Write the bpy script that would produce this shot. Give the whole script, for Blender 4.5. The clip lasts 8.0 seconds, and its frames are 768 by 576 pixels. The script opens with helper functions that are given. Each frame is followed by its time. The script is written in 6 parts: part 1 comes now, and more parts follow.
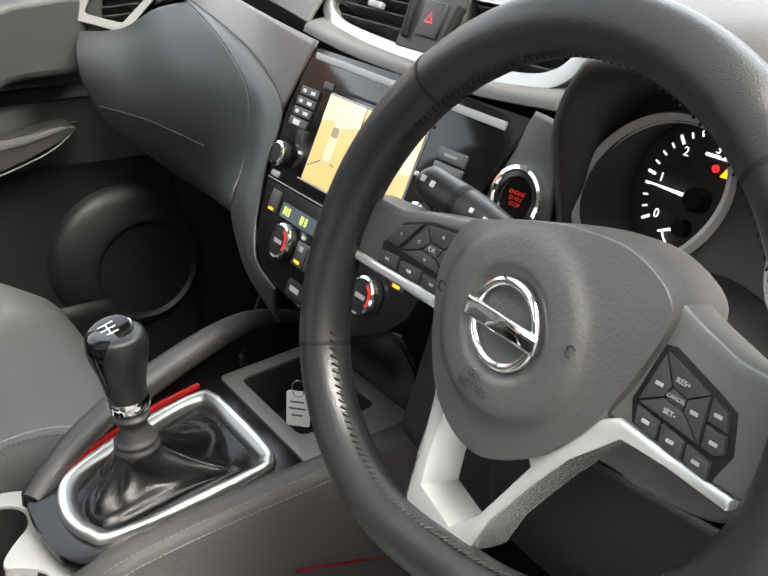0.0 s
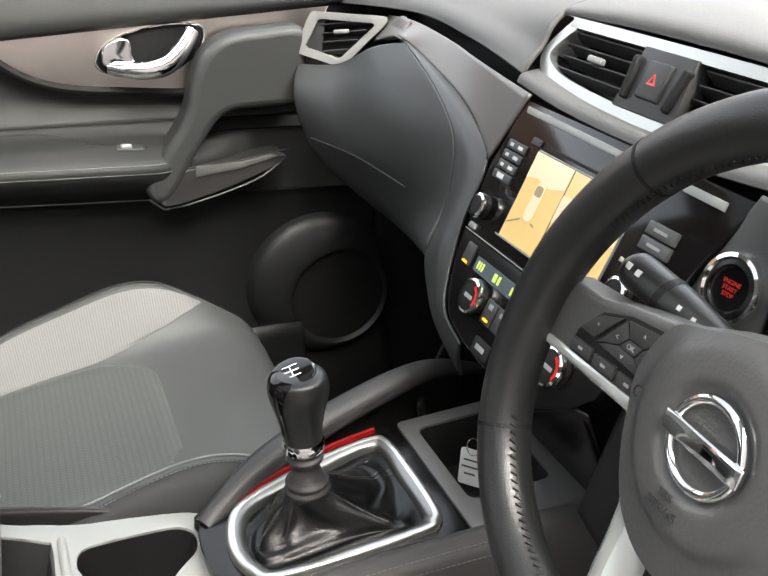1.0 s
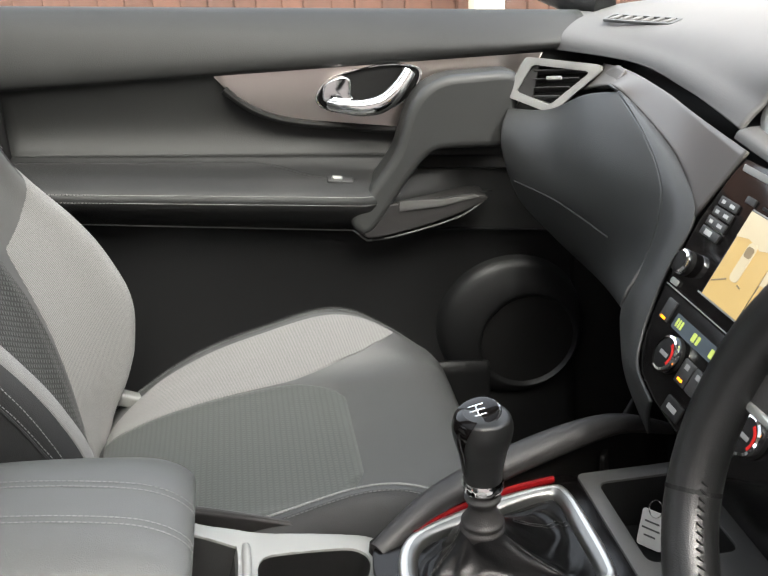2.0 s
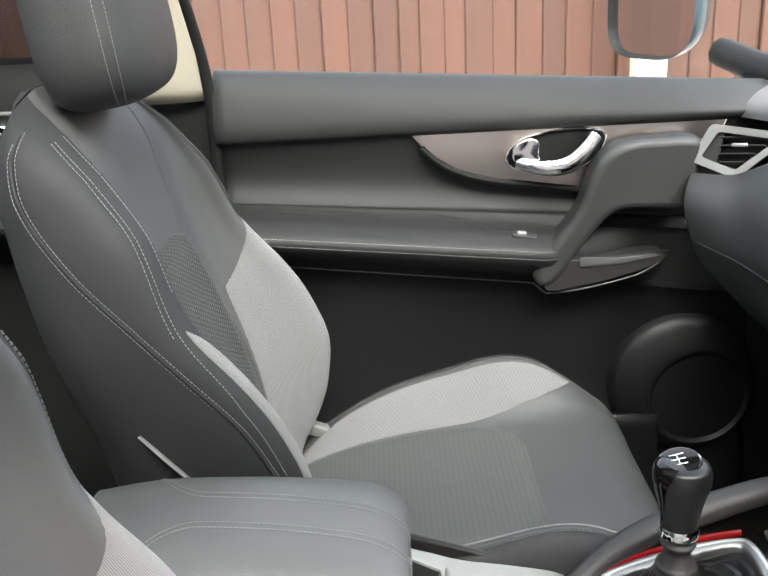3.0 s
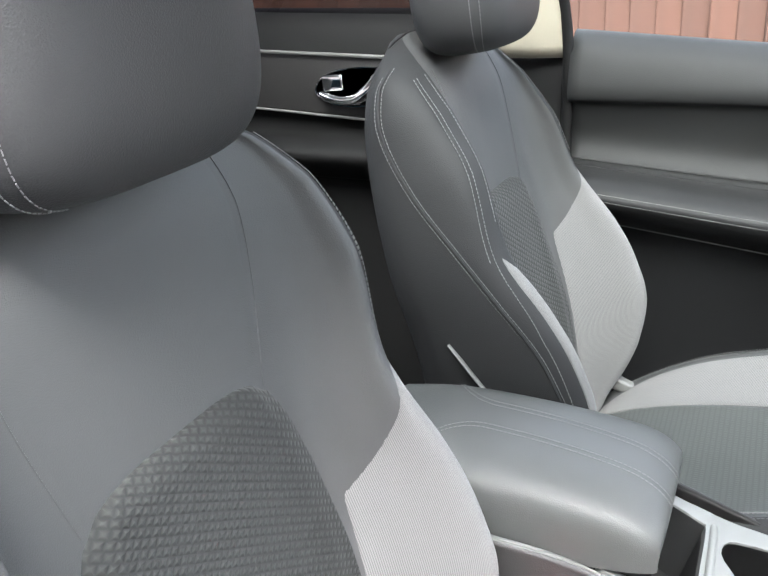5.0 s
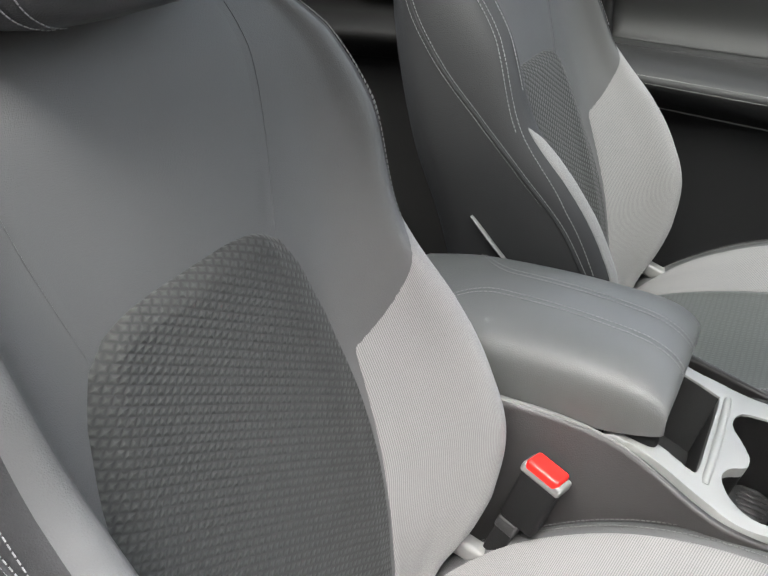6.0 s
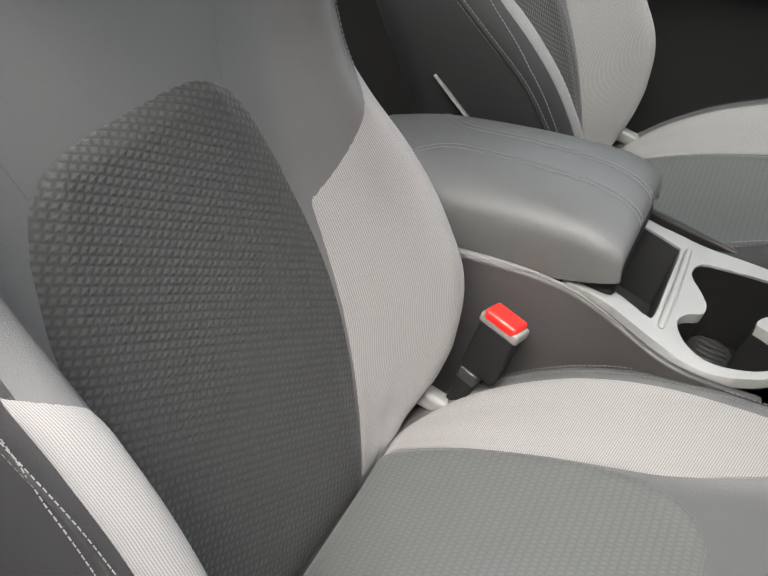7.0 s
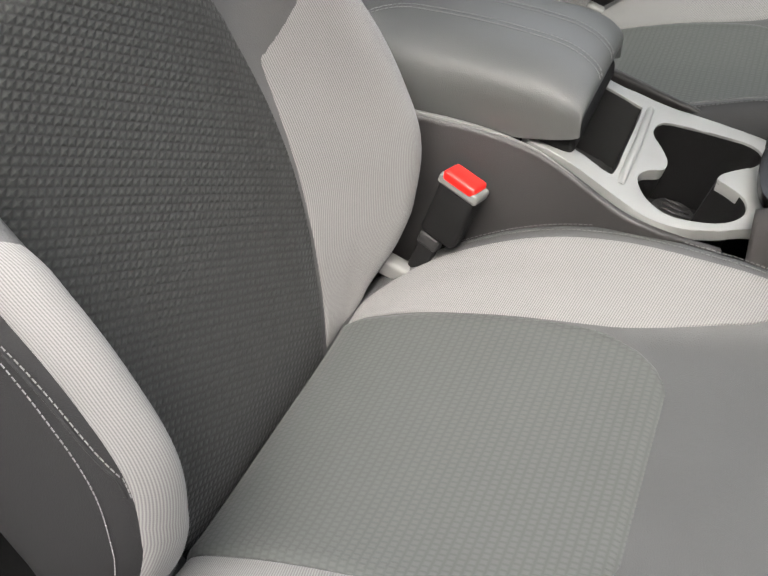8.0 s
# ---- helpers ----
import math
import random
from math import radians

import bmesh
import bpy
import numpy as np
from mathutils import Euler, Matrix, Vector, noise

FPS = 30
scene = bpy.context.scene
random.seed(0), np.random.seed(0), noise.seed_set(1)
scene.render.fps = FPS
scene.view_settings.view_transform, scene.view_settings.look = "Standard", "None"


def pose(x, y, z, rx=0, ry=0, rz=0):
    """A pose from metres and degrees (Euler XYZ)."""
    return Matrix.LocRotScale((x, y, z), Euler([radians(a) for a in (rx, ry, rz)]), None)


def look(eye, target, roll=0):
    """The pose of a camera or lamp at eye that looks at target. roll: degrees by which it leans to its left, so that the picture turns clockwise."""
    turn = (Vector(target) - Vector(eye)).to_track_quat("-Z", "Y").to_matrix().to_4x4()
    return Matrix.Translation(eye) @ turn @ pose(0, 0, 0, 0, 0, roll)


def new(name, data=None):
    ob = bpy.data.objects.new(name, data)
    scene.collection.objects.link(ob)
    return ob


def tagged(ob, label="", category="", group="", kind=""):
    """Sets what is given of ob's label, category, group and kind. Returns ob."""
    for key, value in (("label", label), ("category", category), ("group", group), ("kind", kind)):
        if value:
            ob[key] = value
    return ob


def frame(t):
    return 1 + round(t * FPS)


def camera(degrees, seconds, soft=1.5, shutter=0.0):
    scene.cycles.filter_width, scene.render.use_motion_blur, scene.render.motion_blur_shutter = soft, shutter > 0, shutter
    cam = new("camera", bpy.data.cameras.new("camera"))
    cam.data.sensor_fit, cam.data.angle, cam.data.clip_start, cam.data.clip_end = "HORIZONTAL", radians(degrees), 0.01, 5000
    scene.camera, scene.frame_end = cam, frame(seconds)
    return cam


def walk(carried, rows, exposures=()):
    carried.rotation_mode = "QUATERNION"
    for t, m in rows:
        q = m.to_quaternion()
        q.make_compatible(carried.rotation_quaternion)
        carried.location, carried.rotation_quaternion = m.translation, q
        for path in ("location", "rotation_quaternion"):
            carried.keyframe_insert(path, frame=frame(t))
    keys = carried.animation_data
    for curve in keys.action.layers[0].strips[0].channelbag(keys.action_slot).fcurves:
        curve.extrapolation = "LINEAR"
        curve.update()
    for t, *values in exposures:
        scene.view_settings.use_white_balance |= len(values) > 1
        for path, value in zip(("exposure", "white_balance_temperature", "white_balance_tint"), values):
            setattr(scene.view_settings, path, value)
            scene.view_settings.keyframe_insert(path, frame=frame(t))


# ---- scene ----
import itertools

cam = camera(45.0, 8.0)
PATH = [
    (0, (0.684, -0.288, 1.198), (-0.789, 0.691, 0.265), -2.5),
    (0.5, (0.668, -0.277, 1.209), (-0.914, 0.542, 0.298), -2.7),
    (1, (0.652, -0.269, 1.217), (-1.031, 0.364, 0.341), -2.4),
    (1.5, (0.652, -0.263, 1.224), (-1.112, 0.172, 0.389), -2.4),
    (2, (0.662, -0.278, 1.226), (-1.159, -0.021, 0.438), -2.5),
    (2.2, (0.672, -0.294, 1.227), (-1.167, -0.104, 0.465), -2.6),
    (3.3, (0.755, -0.385, 1.27), (-1.134, -0.47, 0.618), -2.9),
    (3.5, (0.767, -0.392, 1.268), (-1.126, -0.538, 0.638), -3.0),
    (4, (0.795, -0.353, 1.271), (-1.065, -0.746, 0.652), -3.0),
    (4.5, (0.808, -0.32, 1.261), (-0.984, -0.931, 0.616), -2.5),
    (4.7, (0.815, -0.313, 1.26), (-0.945, -0.988, 0.591), -2.2),
    (5.8, (0.825, -0.282, 1.224), (-0.795, -1.082, 0.366), -1.7),
    (6, (0.827, -0.271, 1.216), (-0.769, -1.077, 0.32), -1.8),
    (6.5, (0.831, -0.249, 1.197), (-0.714, -1.041, 0.204), -2.6),
    (7, (0.833, -0.23, 1.178), (-0.667, -0.989, 0.095), -3.1),
    (7.5, (0.838, -0.226, 1.155), (-0.626, -0.928, -0.013), -3.4),
    (8, (0.843, -0.206, 1.13), (-0.577, -0.891, -0.101), -4.3),
]
walk(cam, [(t, look(eye, target, roll)) for t, eye, target, roll in PATH], [(0.0, 3.66, 6650, 8), (2.2, 3.30, 6550, 9), (4.5, 3.65, 6000, 8), (6.0, 3.16, 6300, 9), (8.0, 2.98, 6600, 10)])

# ---- light ----
world = bpy.data.worlds.new("world")
scene.world = world
world.use_nodes = True
wn = world.node_tree.nodes
sky = wn.new("ShaderNodeTexSky")
sky.sky_type, sky.sun_disc = "NISHITA", False
sky.sun_elevation, sky.sun_rotation = radians(50), radians(78)
sky.air_density, sky.dust_density, sky.ozone_density = 1.0, 5.0, 0.8
cloud = wn.new("ShaderNodeHueSaturation")
cloud.inputs["Saturation"].default_value = 0.3
world.node_tree.links.new(sky.outputs[0], cloud.inputs["Color"])
world.node_tree.links.new(cloud.outputs[0], wn["Background"].inputs[0])
wn["Background"].inputs[1].default_value = 0.15
sun_data = bpy.data.lights.new("sun", "SUN")
sun_data.energy, sun_data.angle, sun_data.color = 1.1, radians(40), (1.0, 0.95, 0.88)
sun = new("sun", sun_data)
sun.matrix_world = look((2.1, 0.45, 3.36), (0, 0, 0.8))


# ---- materials ----
def material(name, color, rough=0.6, metal=0.0, grain=0.0, scale=400.0, vary=0.12, kind="noise", coat=0.0, spread=6.0, stretch=None):
    m = bpy.data.materials.new(name)
    m.use_nodes = True
    nt = m.node_tree
    b = nt.nodes["Principled BSDF"]
    b.inputs["Roughness"].default_value, b.inputs["Metallic"].default_value = rough, metal
    b.inputs["Coat Weight"].default_value = coat
    tc = nt.nodes.new("ShaderNodeTexCoord")
    place = tc.outputs["Object"]
    if stretch:
        mp = nt.nodes.new("ShaderNodeMapping")
        mp.inputs["Scale"].default_value = stretch
        nt.links.new(place, mp.inputs["Vector"])
        place = mp.outputs[0]
    big = nt.nodes.new("ShaderNodeTexNoise")
    big.inputs["Scale"].default_value, big.inputs["Detail"].default_value = spread, 4
    nt.links.new(place, big.inputs["Vector"])
    mix = nt.nodes.new("ShaderNodeMix")
    mix.data_type = "RGBA"
    lo, hi = [c * (1 - vary) for c in color], [min(1, c * (1 + vary)) for c in color]
    mix.inputs[6].default_value, mix.inputs[7].default_value = (*lo, 1), (*hi, 1)
    nt.links.new(big.outputs[0], mix.inputs[0])
    nt.links.new(mix.outputs[2], b.inputs["Base Color"])
    if grain:
        if kind == "noise":
            tex = nt.nodes.new("ShaderNodeTexNoise")
            tex.inputs["Detail"].default_value = 3
        else:
            tex = nt.nodes.new("ShaderNodeTexVoronoi")
        tex.inputs["Scale"].default_value = scale
        nt.links.new(place, tex.inputs["Vector"])
        bump = nt.nodes.new("ShaderNodeBump")
        bump.inputs["Strength"].default_value, bump.inputs["Distance"].default_value = grain, 0.001
        nt.links.new(tex.outputs[0], bump.inputs["Height"])
        nt.links.new(bump.outputs[0], b.inputs["Normal"])
    return m


def turned_uv(nt, turn):
    """The mesh's own u and v in metres, turned by an angle in degrees."""
    uv, mp = nt.nodes.new("ShaderNodeUVMap"), nt.nodes.new("ShaderNodeMapping")
    uv.uv_map = "weave"
    mp.inputs["Rotation"].default_value = (0, 0, radians(turn))
    nt.links.new(uv.outputs[0], mp.inputs["Vector"])
    return mp


def cloth(name, ground, thread, pitch, gap, shift, depth, sheen, slant=0.0, turn=0.0):
    """Woven cloth: raised threads on a ground, laid along the mesh's own u and v, in metres."""
    m = material(name, ground, 0.9, vary=0.08)
    nt = m.node_tree
    b = nt.nodes["Principled BSDF"]
    b.inputs["Sheen Weight"].default_value, b.inputs["Sheen Roughness"].default_value = sheen, 0.45
    uv = turned_uv(nt, turn)
    mp = nt.nodes.new("ShaderNodeMapping")
    mp.inputs["Scale"].default_value = (1 / pitch[0], 1 / pitch[1], 1)
    nt.links.new(uv.outputs[0], mp.inputs["Vector"])
    apart, lean, whole = nt.nodes.new("ShaderNodeSeparateXYZ"), nt.nodes.new("ShaderNodeMath"), nt.nodes.new("ShaderNodeCombineXYZ")
    lean.operation = "MULTIPLY_ADD"
    lean.inputs[1].default_value = slant
    nt.links.new(mp.outputs[0], apart.inputs[0])
    nt.links.new(apart.outputs[1], lean.inputs[0])
    nt.links.new(apart.outputs[0], lean.inputs[2])
    nt.links.new(lean.outputs[0], whole.inputs[0])
    nt.links.new(apart.outputs[1], whole.inputs[1])
    tex = nt.nodes.new("ShaderNodeTexBrick")
    tex.offset = shift
    tex.inputs["Scale"].default_value = 1.0
    tex.inputs["Mortar Size"].default_value, tex.inputs["Mortar Smooth"].default_value = gap, 1.0
    tex.inputs["Brick Width"].default_value, tex.inputs["Row Height"].default_value = 1.0, 1.0
    nt.links.new(whole.outputs[0], tex.inputs["Vector"])
    mix = nt.nodes.new("ShaderNodeMix")
    mix.data_type = "RGBA"
    old = b.inputs["Base Color"].links[0].from_socket
    nt.links.new(tex.outputs["Fac"], mix.inputs[0])
    mix.inputs[6].default_value = (*thread, 1)
    nt.links.new(old, mix.inputs[7])
    nt.links.new(mix.outputs[2], b.inputs["Base Color"])
    bump = nt.nodes.new("ShaderNodeBump")
    bump.inputs["Strength"].default_value, bump.inputs["Distance"].default_value = depth, 0.0008
    bump.invert = True
    nt.links.new(tex.outputs["Fac"], bump.inputs["Height"])
    nt.links.new(bump.outputs[0], b.inputs["Normal"])
    return m


def ribbed(name, valley, rib, pitch, depth, turn=0.0):
    """Ribbed cloth: fine ribs along the mesh's own v, broken up along their length."""
    m = material(name, rib, 0.9, vary=0.05)
    nt = m.node_tree
    b = nt.nodes["Principled BSDF"]
    b.inputs["Sheen Weight"].default_value = 0.15
    uv = turned_uv(nt, turn)
    heights = []
    for direction, step in (("X", pitch), ("Y", pitch)):
        w = nt.nodes.new("ShaderNodeTexWave")
        w.wave_type, w.bands_direction = "BANDS", direction
        w.inputs["Scale"].default_value = 2 * math.pi / 20 / step
        nt.links.new(uv.outputs[0], w.inputs["Vector"])
        heights.append(w)
    both = nt.nodes.new("ShaderNodeMath")
    both.operation, both.use_clamp = "MULTIPLY_ADD", True
    nt.links.new(heights[1].outputs["Fac"], both.inputs[0])
    both.inputs[1].default_value = 0.14
    nt.links.new(heights[0].outputs["Fac"], both.inputs[2])
    mix = nt.nodes.new("ShaderNodeMix")
    mix.data_type = "RGBA"
    old = b.inputs["Base Color"].links[0].from_socket
    nt.links.new(both.outputs[0], mix.inputs[0])
    mix.inputs[6].default_value = (*valley, 1)
    nt.links.new(old, mix.inputs[7])
    nt.links.new(mix.outputs[2], b.inputs["Base Color"])
    bump = nt.nodes.new("ShaderNodeBump")
    bump.inputs["Strength"].default_value, bump.inputs["Distance"].default_value = depth, 0.0008
    nt.links.new(both.outputs[0], bump.inputs["Height"])
    nt.links.new(bump.outputs[0], b.inputs["Normal"])
    return m


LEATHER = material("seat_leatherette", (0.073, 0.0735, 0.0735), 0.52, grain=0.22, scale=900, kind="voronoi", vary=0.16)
# One leatherette; the cushion, side and headrest copies are darkened for shade.
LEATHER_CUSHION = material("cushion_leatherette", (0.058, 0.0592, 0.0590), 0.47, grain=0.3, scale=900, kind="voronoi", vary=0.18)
LEATHER_SIDE_SHADED = material("shaded_side_leatherette", (0.024, 0.0242, 0.0250), 0.62, grain=0.3, scale=900, kind="voronoi", vary=0.16)
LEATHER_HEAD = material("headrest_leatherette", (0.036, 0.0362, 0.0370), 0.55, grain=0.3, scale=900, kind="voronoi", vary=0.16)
LEATHER_ARM = material("armrest_leatherette", (0.086, 0.088, 0.0855), 0.46, grain=0.15, scale=900, kind="voronoi")
CLOTH_LIGHT = ribbed("light_ribbed_cloth", (0.118, 0.1160, 0.1140), (0.224, 0.2205, 0.2160), 0.0022, 0.2)
# Same ribbed cloth turned, its colour lowered to offset the light from above.
CLOTH_LIGHT_SEAT = ribbed("light_ribbed_seat_cloth", (0.106, 0.1042, 0.1022), (0.206, 0.2025, 0.1985), 0.0022, 0.2, 72)
LEATHER_KNEE = material("knee_leatherette", (0.041, 0.0385, 0.0372), 0.55, grain=0.22, scale=900, kind="voronoi")
# One charcoal cloth twice: backrest colour darkened for shade, cushion colour lightened for light.
CLOTH_BACK_SHADED = cloth("charcoal_dimpled_cloth_shaded", (0.0132, 0.0140, 0.0135), (0.0330, 0.0347, 0.0330), (0.0075, 0.0067), 0.42, 0.25, 1.0, 0.08, 0.25, -30)
CLOTH_CUSHION_LIT = cloth("charcoal_dimpled_seat_cloth_lit", (0.055, 0.0594, 0.0569), (0.069, 0.0740, 0.0710), (0.0051, 0.0074), 0.34, 0.5, 0.30, 0.10)
PLASTIC_PALE = material("grey_lip_plastic", (0.16, 0.16, 0.154), 0.45, grain=0.1, scale=800)
BOOT = material("gear_boot_leather", (0.0035, 0.0035, 0.0037), 0.30, grain=0.12, scale=600, kind="voronoi")
WHEEL = material("wheel_leather", (0.011, 0.0112, 0.0112), 0.33, grain=0.14, scale=1300, kind="voronoi")
PLASTIC = material("black_grained_plastic", (0.025, 0.025, 0.025), 0.50, grain=0.2, scale=700, kind="voronoi")
PLASTIC_LOW = material("black_console_plastic", (0.022, 0.0208, 0.0205), 0.50, grain=0.2, scale=700, kind="voronoi")
CUBBY = material("grey_cubby_plastic", (0.080, 0.079, 0.077), 0.45, grain=0.12, scale=800, kind="voronoi")
THREAD_DIM = material("dull_grey_thread", (0.13, 0.13, 0.128), 0.8, vary=0.1)
# Spoke plastic smoothed and lightened to carry the right spoke's sheen.
SPOKE_SHEEN = material("sheen_lit_spoke_plastic", (0.084, 0.085, 0.083), 0.33, grain=0.08, scale=900)
PLASTIC_SOFT = material("soft_dash_plastic", (0.054, 0.055, 0.0545), 0.43, grain=0.15, scale=800, kind="voronoi")
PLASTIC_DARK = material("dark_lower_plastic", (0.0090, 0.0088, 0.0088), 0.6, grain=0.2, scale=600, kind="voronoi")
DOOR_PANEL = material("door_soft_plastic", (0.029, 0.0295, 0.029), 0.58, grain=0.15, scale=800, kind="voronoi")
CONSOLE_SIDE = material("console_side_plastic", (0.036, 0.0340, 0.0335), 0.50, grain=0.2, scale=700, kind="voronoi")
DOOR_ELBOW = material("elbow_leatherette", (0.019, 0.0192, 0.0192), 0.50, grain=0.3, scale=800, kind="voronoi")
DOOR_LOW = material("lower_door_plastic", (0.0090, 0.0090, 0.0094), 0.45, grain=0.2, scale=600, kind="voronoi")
DOOR_PULL = material("pull_handle_plastic", (0.036, 0.037, 0.036), 0.45, grain=0.15, scale=800, kind="voronoi")
PAD = material("airbag_plastic", (0.056, 0.0556, 0.0551), 0.40, grain=0.32, scale=420)
# Dash plastic with the windscreen's brightness put into its colour.
DASH_TOP_LIT = material("dash_top_plastic_lit", (0.100, 0.097, 0.094), 0.6, grain=0.15, scale=800, kind="voronoi")
TRIM_WARM = material("satin_brown_trim", (0.072, 0.065, 0.060), 0.40, grain=0.05, scale=500)
GLOSS = material("gloss_black_panel", (0.005, 0.0042, 0.0042), 0.10)
GLOSS_LOW = material("dull_gloss_black_panel", (0.004, 0.0035, 0.0035), 0.25)
SPOKE_SILVER = material("bright_satin_trim", (0.68, 0.705, 0.68), 0.24, metal=0.7, vary=0.04)
SILVER = material("satin_silver_trim", (0.50, 0.50, 0.485), 0.32, metal=0.9, vary=0.04)
INNER_SATIN = material("dull_inner_trim", (0.20, 0.20, 0.195), 0.35, metal=0.9, vary=0.06)
SATIN = material("satin_grey_trim", (0.26, 0.263, 0.254), 0.48, metal=0.2, vary=0.05)
VENT_SATIN = material("satin_vent_trim", (0.38, 0.385, 0.372), 0.34, metal=0.6, vary=0.05)
DOOR_TRIM = material("brushed_metal_trim", (0.66, 0.59, 0.55), 0.30, metal=1.0, vary=0.12, grain=0.05, scale=300)
CHROME = material("chrome", (0.85, 0.85, 0.85), 0.06, metal=1.0, vary=0.02)
MIRROR = material("mirror_silver", (0.50, 0.50, 0.50), 0.01, metal=1.0, vary=0.01)
THREAD = material("grey_thread", (0.20, 0.20, 0.20), 0.8, vary=0.1)
DIAL_BLACK = material("matt_black_dial", (0.038, 0.0345, 0.0328), 0.45, vary=0.15, grain=0.1, scale=700)
CARPET = material("black_carpet", (0.005, 0.005, 0.005), 0.95, grain=0.8, scale=500)
# Dash plastic again, darkened for the shade on the glovebox.
GLOVE_SHADED = material("glovebox_plastic_shaded", (0.030, 0.031, 0.0307), 0.48, grain=0.15, scale=800, kind="voronoi")
COWL = material("cowl_plastic", (0.048, 0.0445, 0.043), 0.42, vary=0.15, grain=0.1, scale=700)
RED = material("red_plastic", (0.75, 0.02, 0.015), 0.35, vary=0.03)
WHITE_PLASTIC = material("pale_plastic", (0.58, 0.58, 0.565), 0.4, vary=0.03)
# Colour of the unseen side wall, paled to bounce fill light.
RENDER = material("pale_brown_render", (0.36, 0.315, 0.285), 0.9, grain=0.3, scale=120)
CREAM = material("cream_paint", (0.50, 0.46, 0.36), 0.85, grain=0.3, scale=150)
HEADLINER = material("grey_headliner", (0.42, 0.41, 0.39), 0.9, grain=0.3, scale=900)
BODY = material("car_paint", (0.035, 0.060, 0.075), 0.25, coat=0.8)
GREY_MARK = material("pale_marking", (0.50, 0.50, 0.50), 0.6, vary=0.02)
DIM_MARK = material("grey_marking", (0.26, 0.26, 0.26), 0.6, vary=0.02)
WOOD = material("stained_fence_wood", (0.047, 0.0175, 0.0088), 0.8, grain=0.6, scale=60, vary=0.5, spread=14, stretch=(1, 1, 0.08))
wt = WOOD.node_tree
info, vary = wt.nodes.new("ShaderNodeObjectInfo"), wt.nodes.new("ShaderNodeHueSaturation")
spread = wt.nodes.new("ShaderNodeMapRange")
spread.inputs["To Min"].default_value, spread.inputs["To Max"].default_value = 0.80, 1.20
wt.links.new(info.outputs["Random"], spread.inputs["Value"])
wt.links.new(spread.outputs[0], vary.inputs["Value"])
wt.links.new(wt.nodes["Principled BSDF"].inputs["Base Color"].links[0].from_socket, vary.inputs["Color"])
wt.links.new(vary.outputs[0], wt.nodes["Principled BSDF"].inputs["Base Color"])
GROUND = material("paving", (0.28, 0.27, 0.26), 0.9, grain=0.4, scale=40)


for m, level in ((PLASTIC_DARK, 0.22), (CARPET, 0.1), (LEATHER_KNEE, 0.3), (GLOSS_LOW, 0.25), (GLOSS, 0.22), (LEATHER_SIDE_SHADED, 0.35), (DOOR_PANEL, 0.32), (DOOR_ELBOW, 0.32), (BOOT, 0.24), (DIAL_BLACK, 0.35)):
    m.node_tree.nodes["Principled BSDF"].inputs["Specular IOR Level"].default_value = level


def glowing(name, color, strength):
    m = bpy.data.materials.new(name)
    m.use_nodes = True
    b = m.node_tree.nodes["Principled BSDF"]
    b.inputs["Base Color"].default_value = (*color, 1)
    b.inputs["Emission Color"].default_value = (*color, 1)
    b.inputs["Emission Strength"].default_value = strength
    b.inputs["Roughness"].default_value = 0.15
    return m


def glass(name, color, gloss=0.05):
    """A thin pane: it lets tinted light through and mirrors a little."""
    m = bpy.data.materials.new(name)
    m.use_nodes = True
    nt = m.node_tree
    nt.nodes.remove(nt.nodes["Principled BSDF"])
    clear, shine, mix = nt.nodes.new("ShaderNodeBsdfTransparent"), nt.nodes.new("ShaderNodeBsdfGlossy"), nt.nodes.new("ShaderNodeMixShader")
    clear.inputs[0].default_value = (*color, 1)
    shine.inputs["Roughness"].default_value = 0.02
    mix.inputs[0].default_value = gloss
    nt.links.new(clear.outputs[0], mix.inputs[1])
    nt.links.new(shine.outputs[0], mix.inputs[2])
    nt.links.new(mix.outputs[0], nt.nodes["Material Output"].inputs[0])
    return m


SCREEN = glowing("screen_ochre", (0.50, 0.35, 0.14), 0.065)
SCREEN_PALE = glowing("screen_pale", (0.50, 0.43, 0.29), 0.07)
SCREEN_GREY = glowing("screen_grey", (0.20, 0.16, 0.10), 0.08)
AMBER = glowing("amber_lamp", (1.0, 0.25, 0.01), 0.35)
RED_STRIP = glowing("red_strip", (0.15, 0.003, 0.004), 0.006)
RED_LIT = glowing("red_lamp", (1.0, 0.01, 0.01), 0.35)
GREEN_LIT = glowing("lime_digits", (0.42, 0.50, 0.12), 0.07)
LCD = glowing("dim_display", (0.06, 0.075, 0.09), 0.05)
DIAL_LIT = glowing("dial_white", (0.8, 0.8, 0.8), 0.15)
CLEAR = glass("clear_glass", (0.95, 0.97, 0.96), 0.015)
# Assumed glass roof, out of view; tint set to dim the passenger side.
ROOF_TINT = glass("tinted_roof_glass", (0.36, 0.37, 0.36))
TINTED = glass("privacy_glass", (0.10, 0.09, 0.09))


# ---- mesh tools ----
def thing(name, label, category, group="", kind="", at=(0, 0, 0)):
    ob = new(name)
    ob.empty_display_size = 0.02
    ob.location = at
    return tagged(ob, label, category, group, kind)


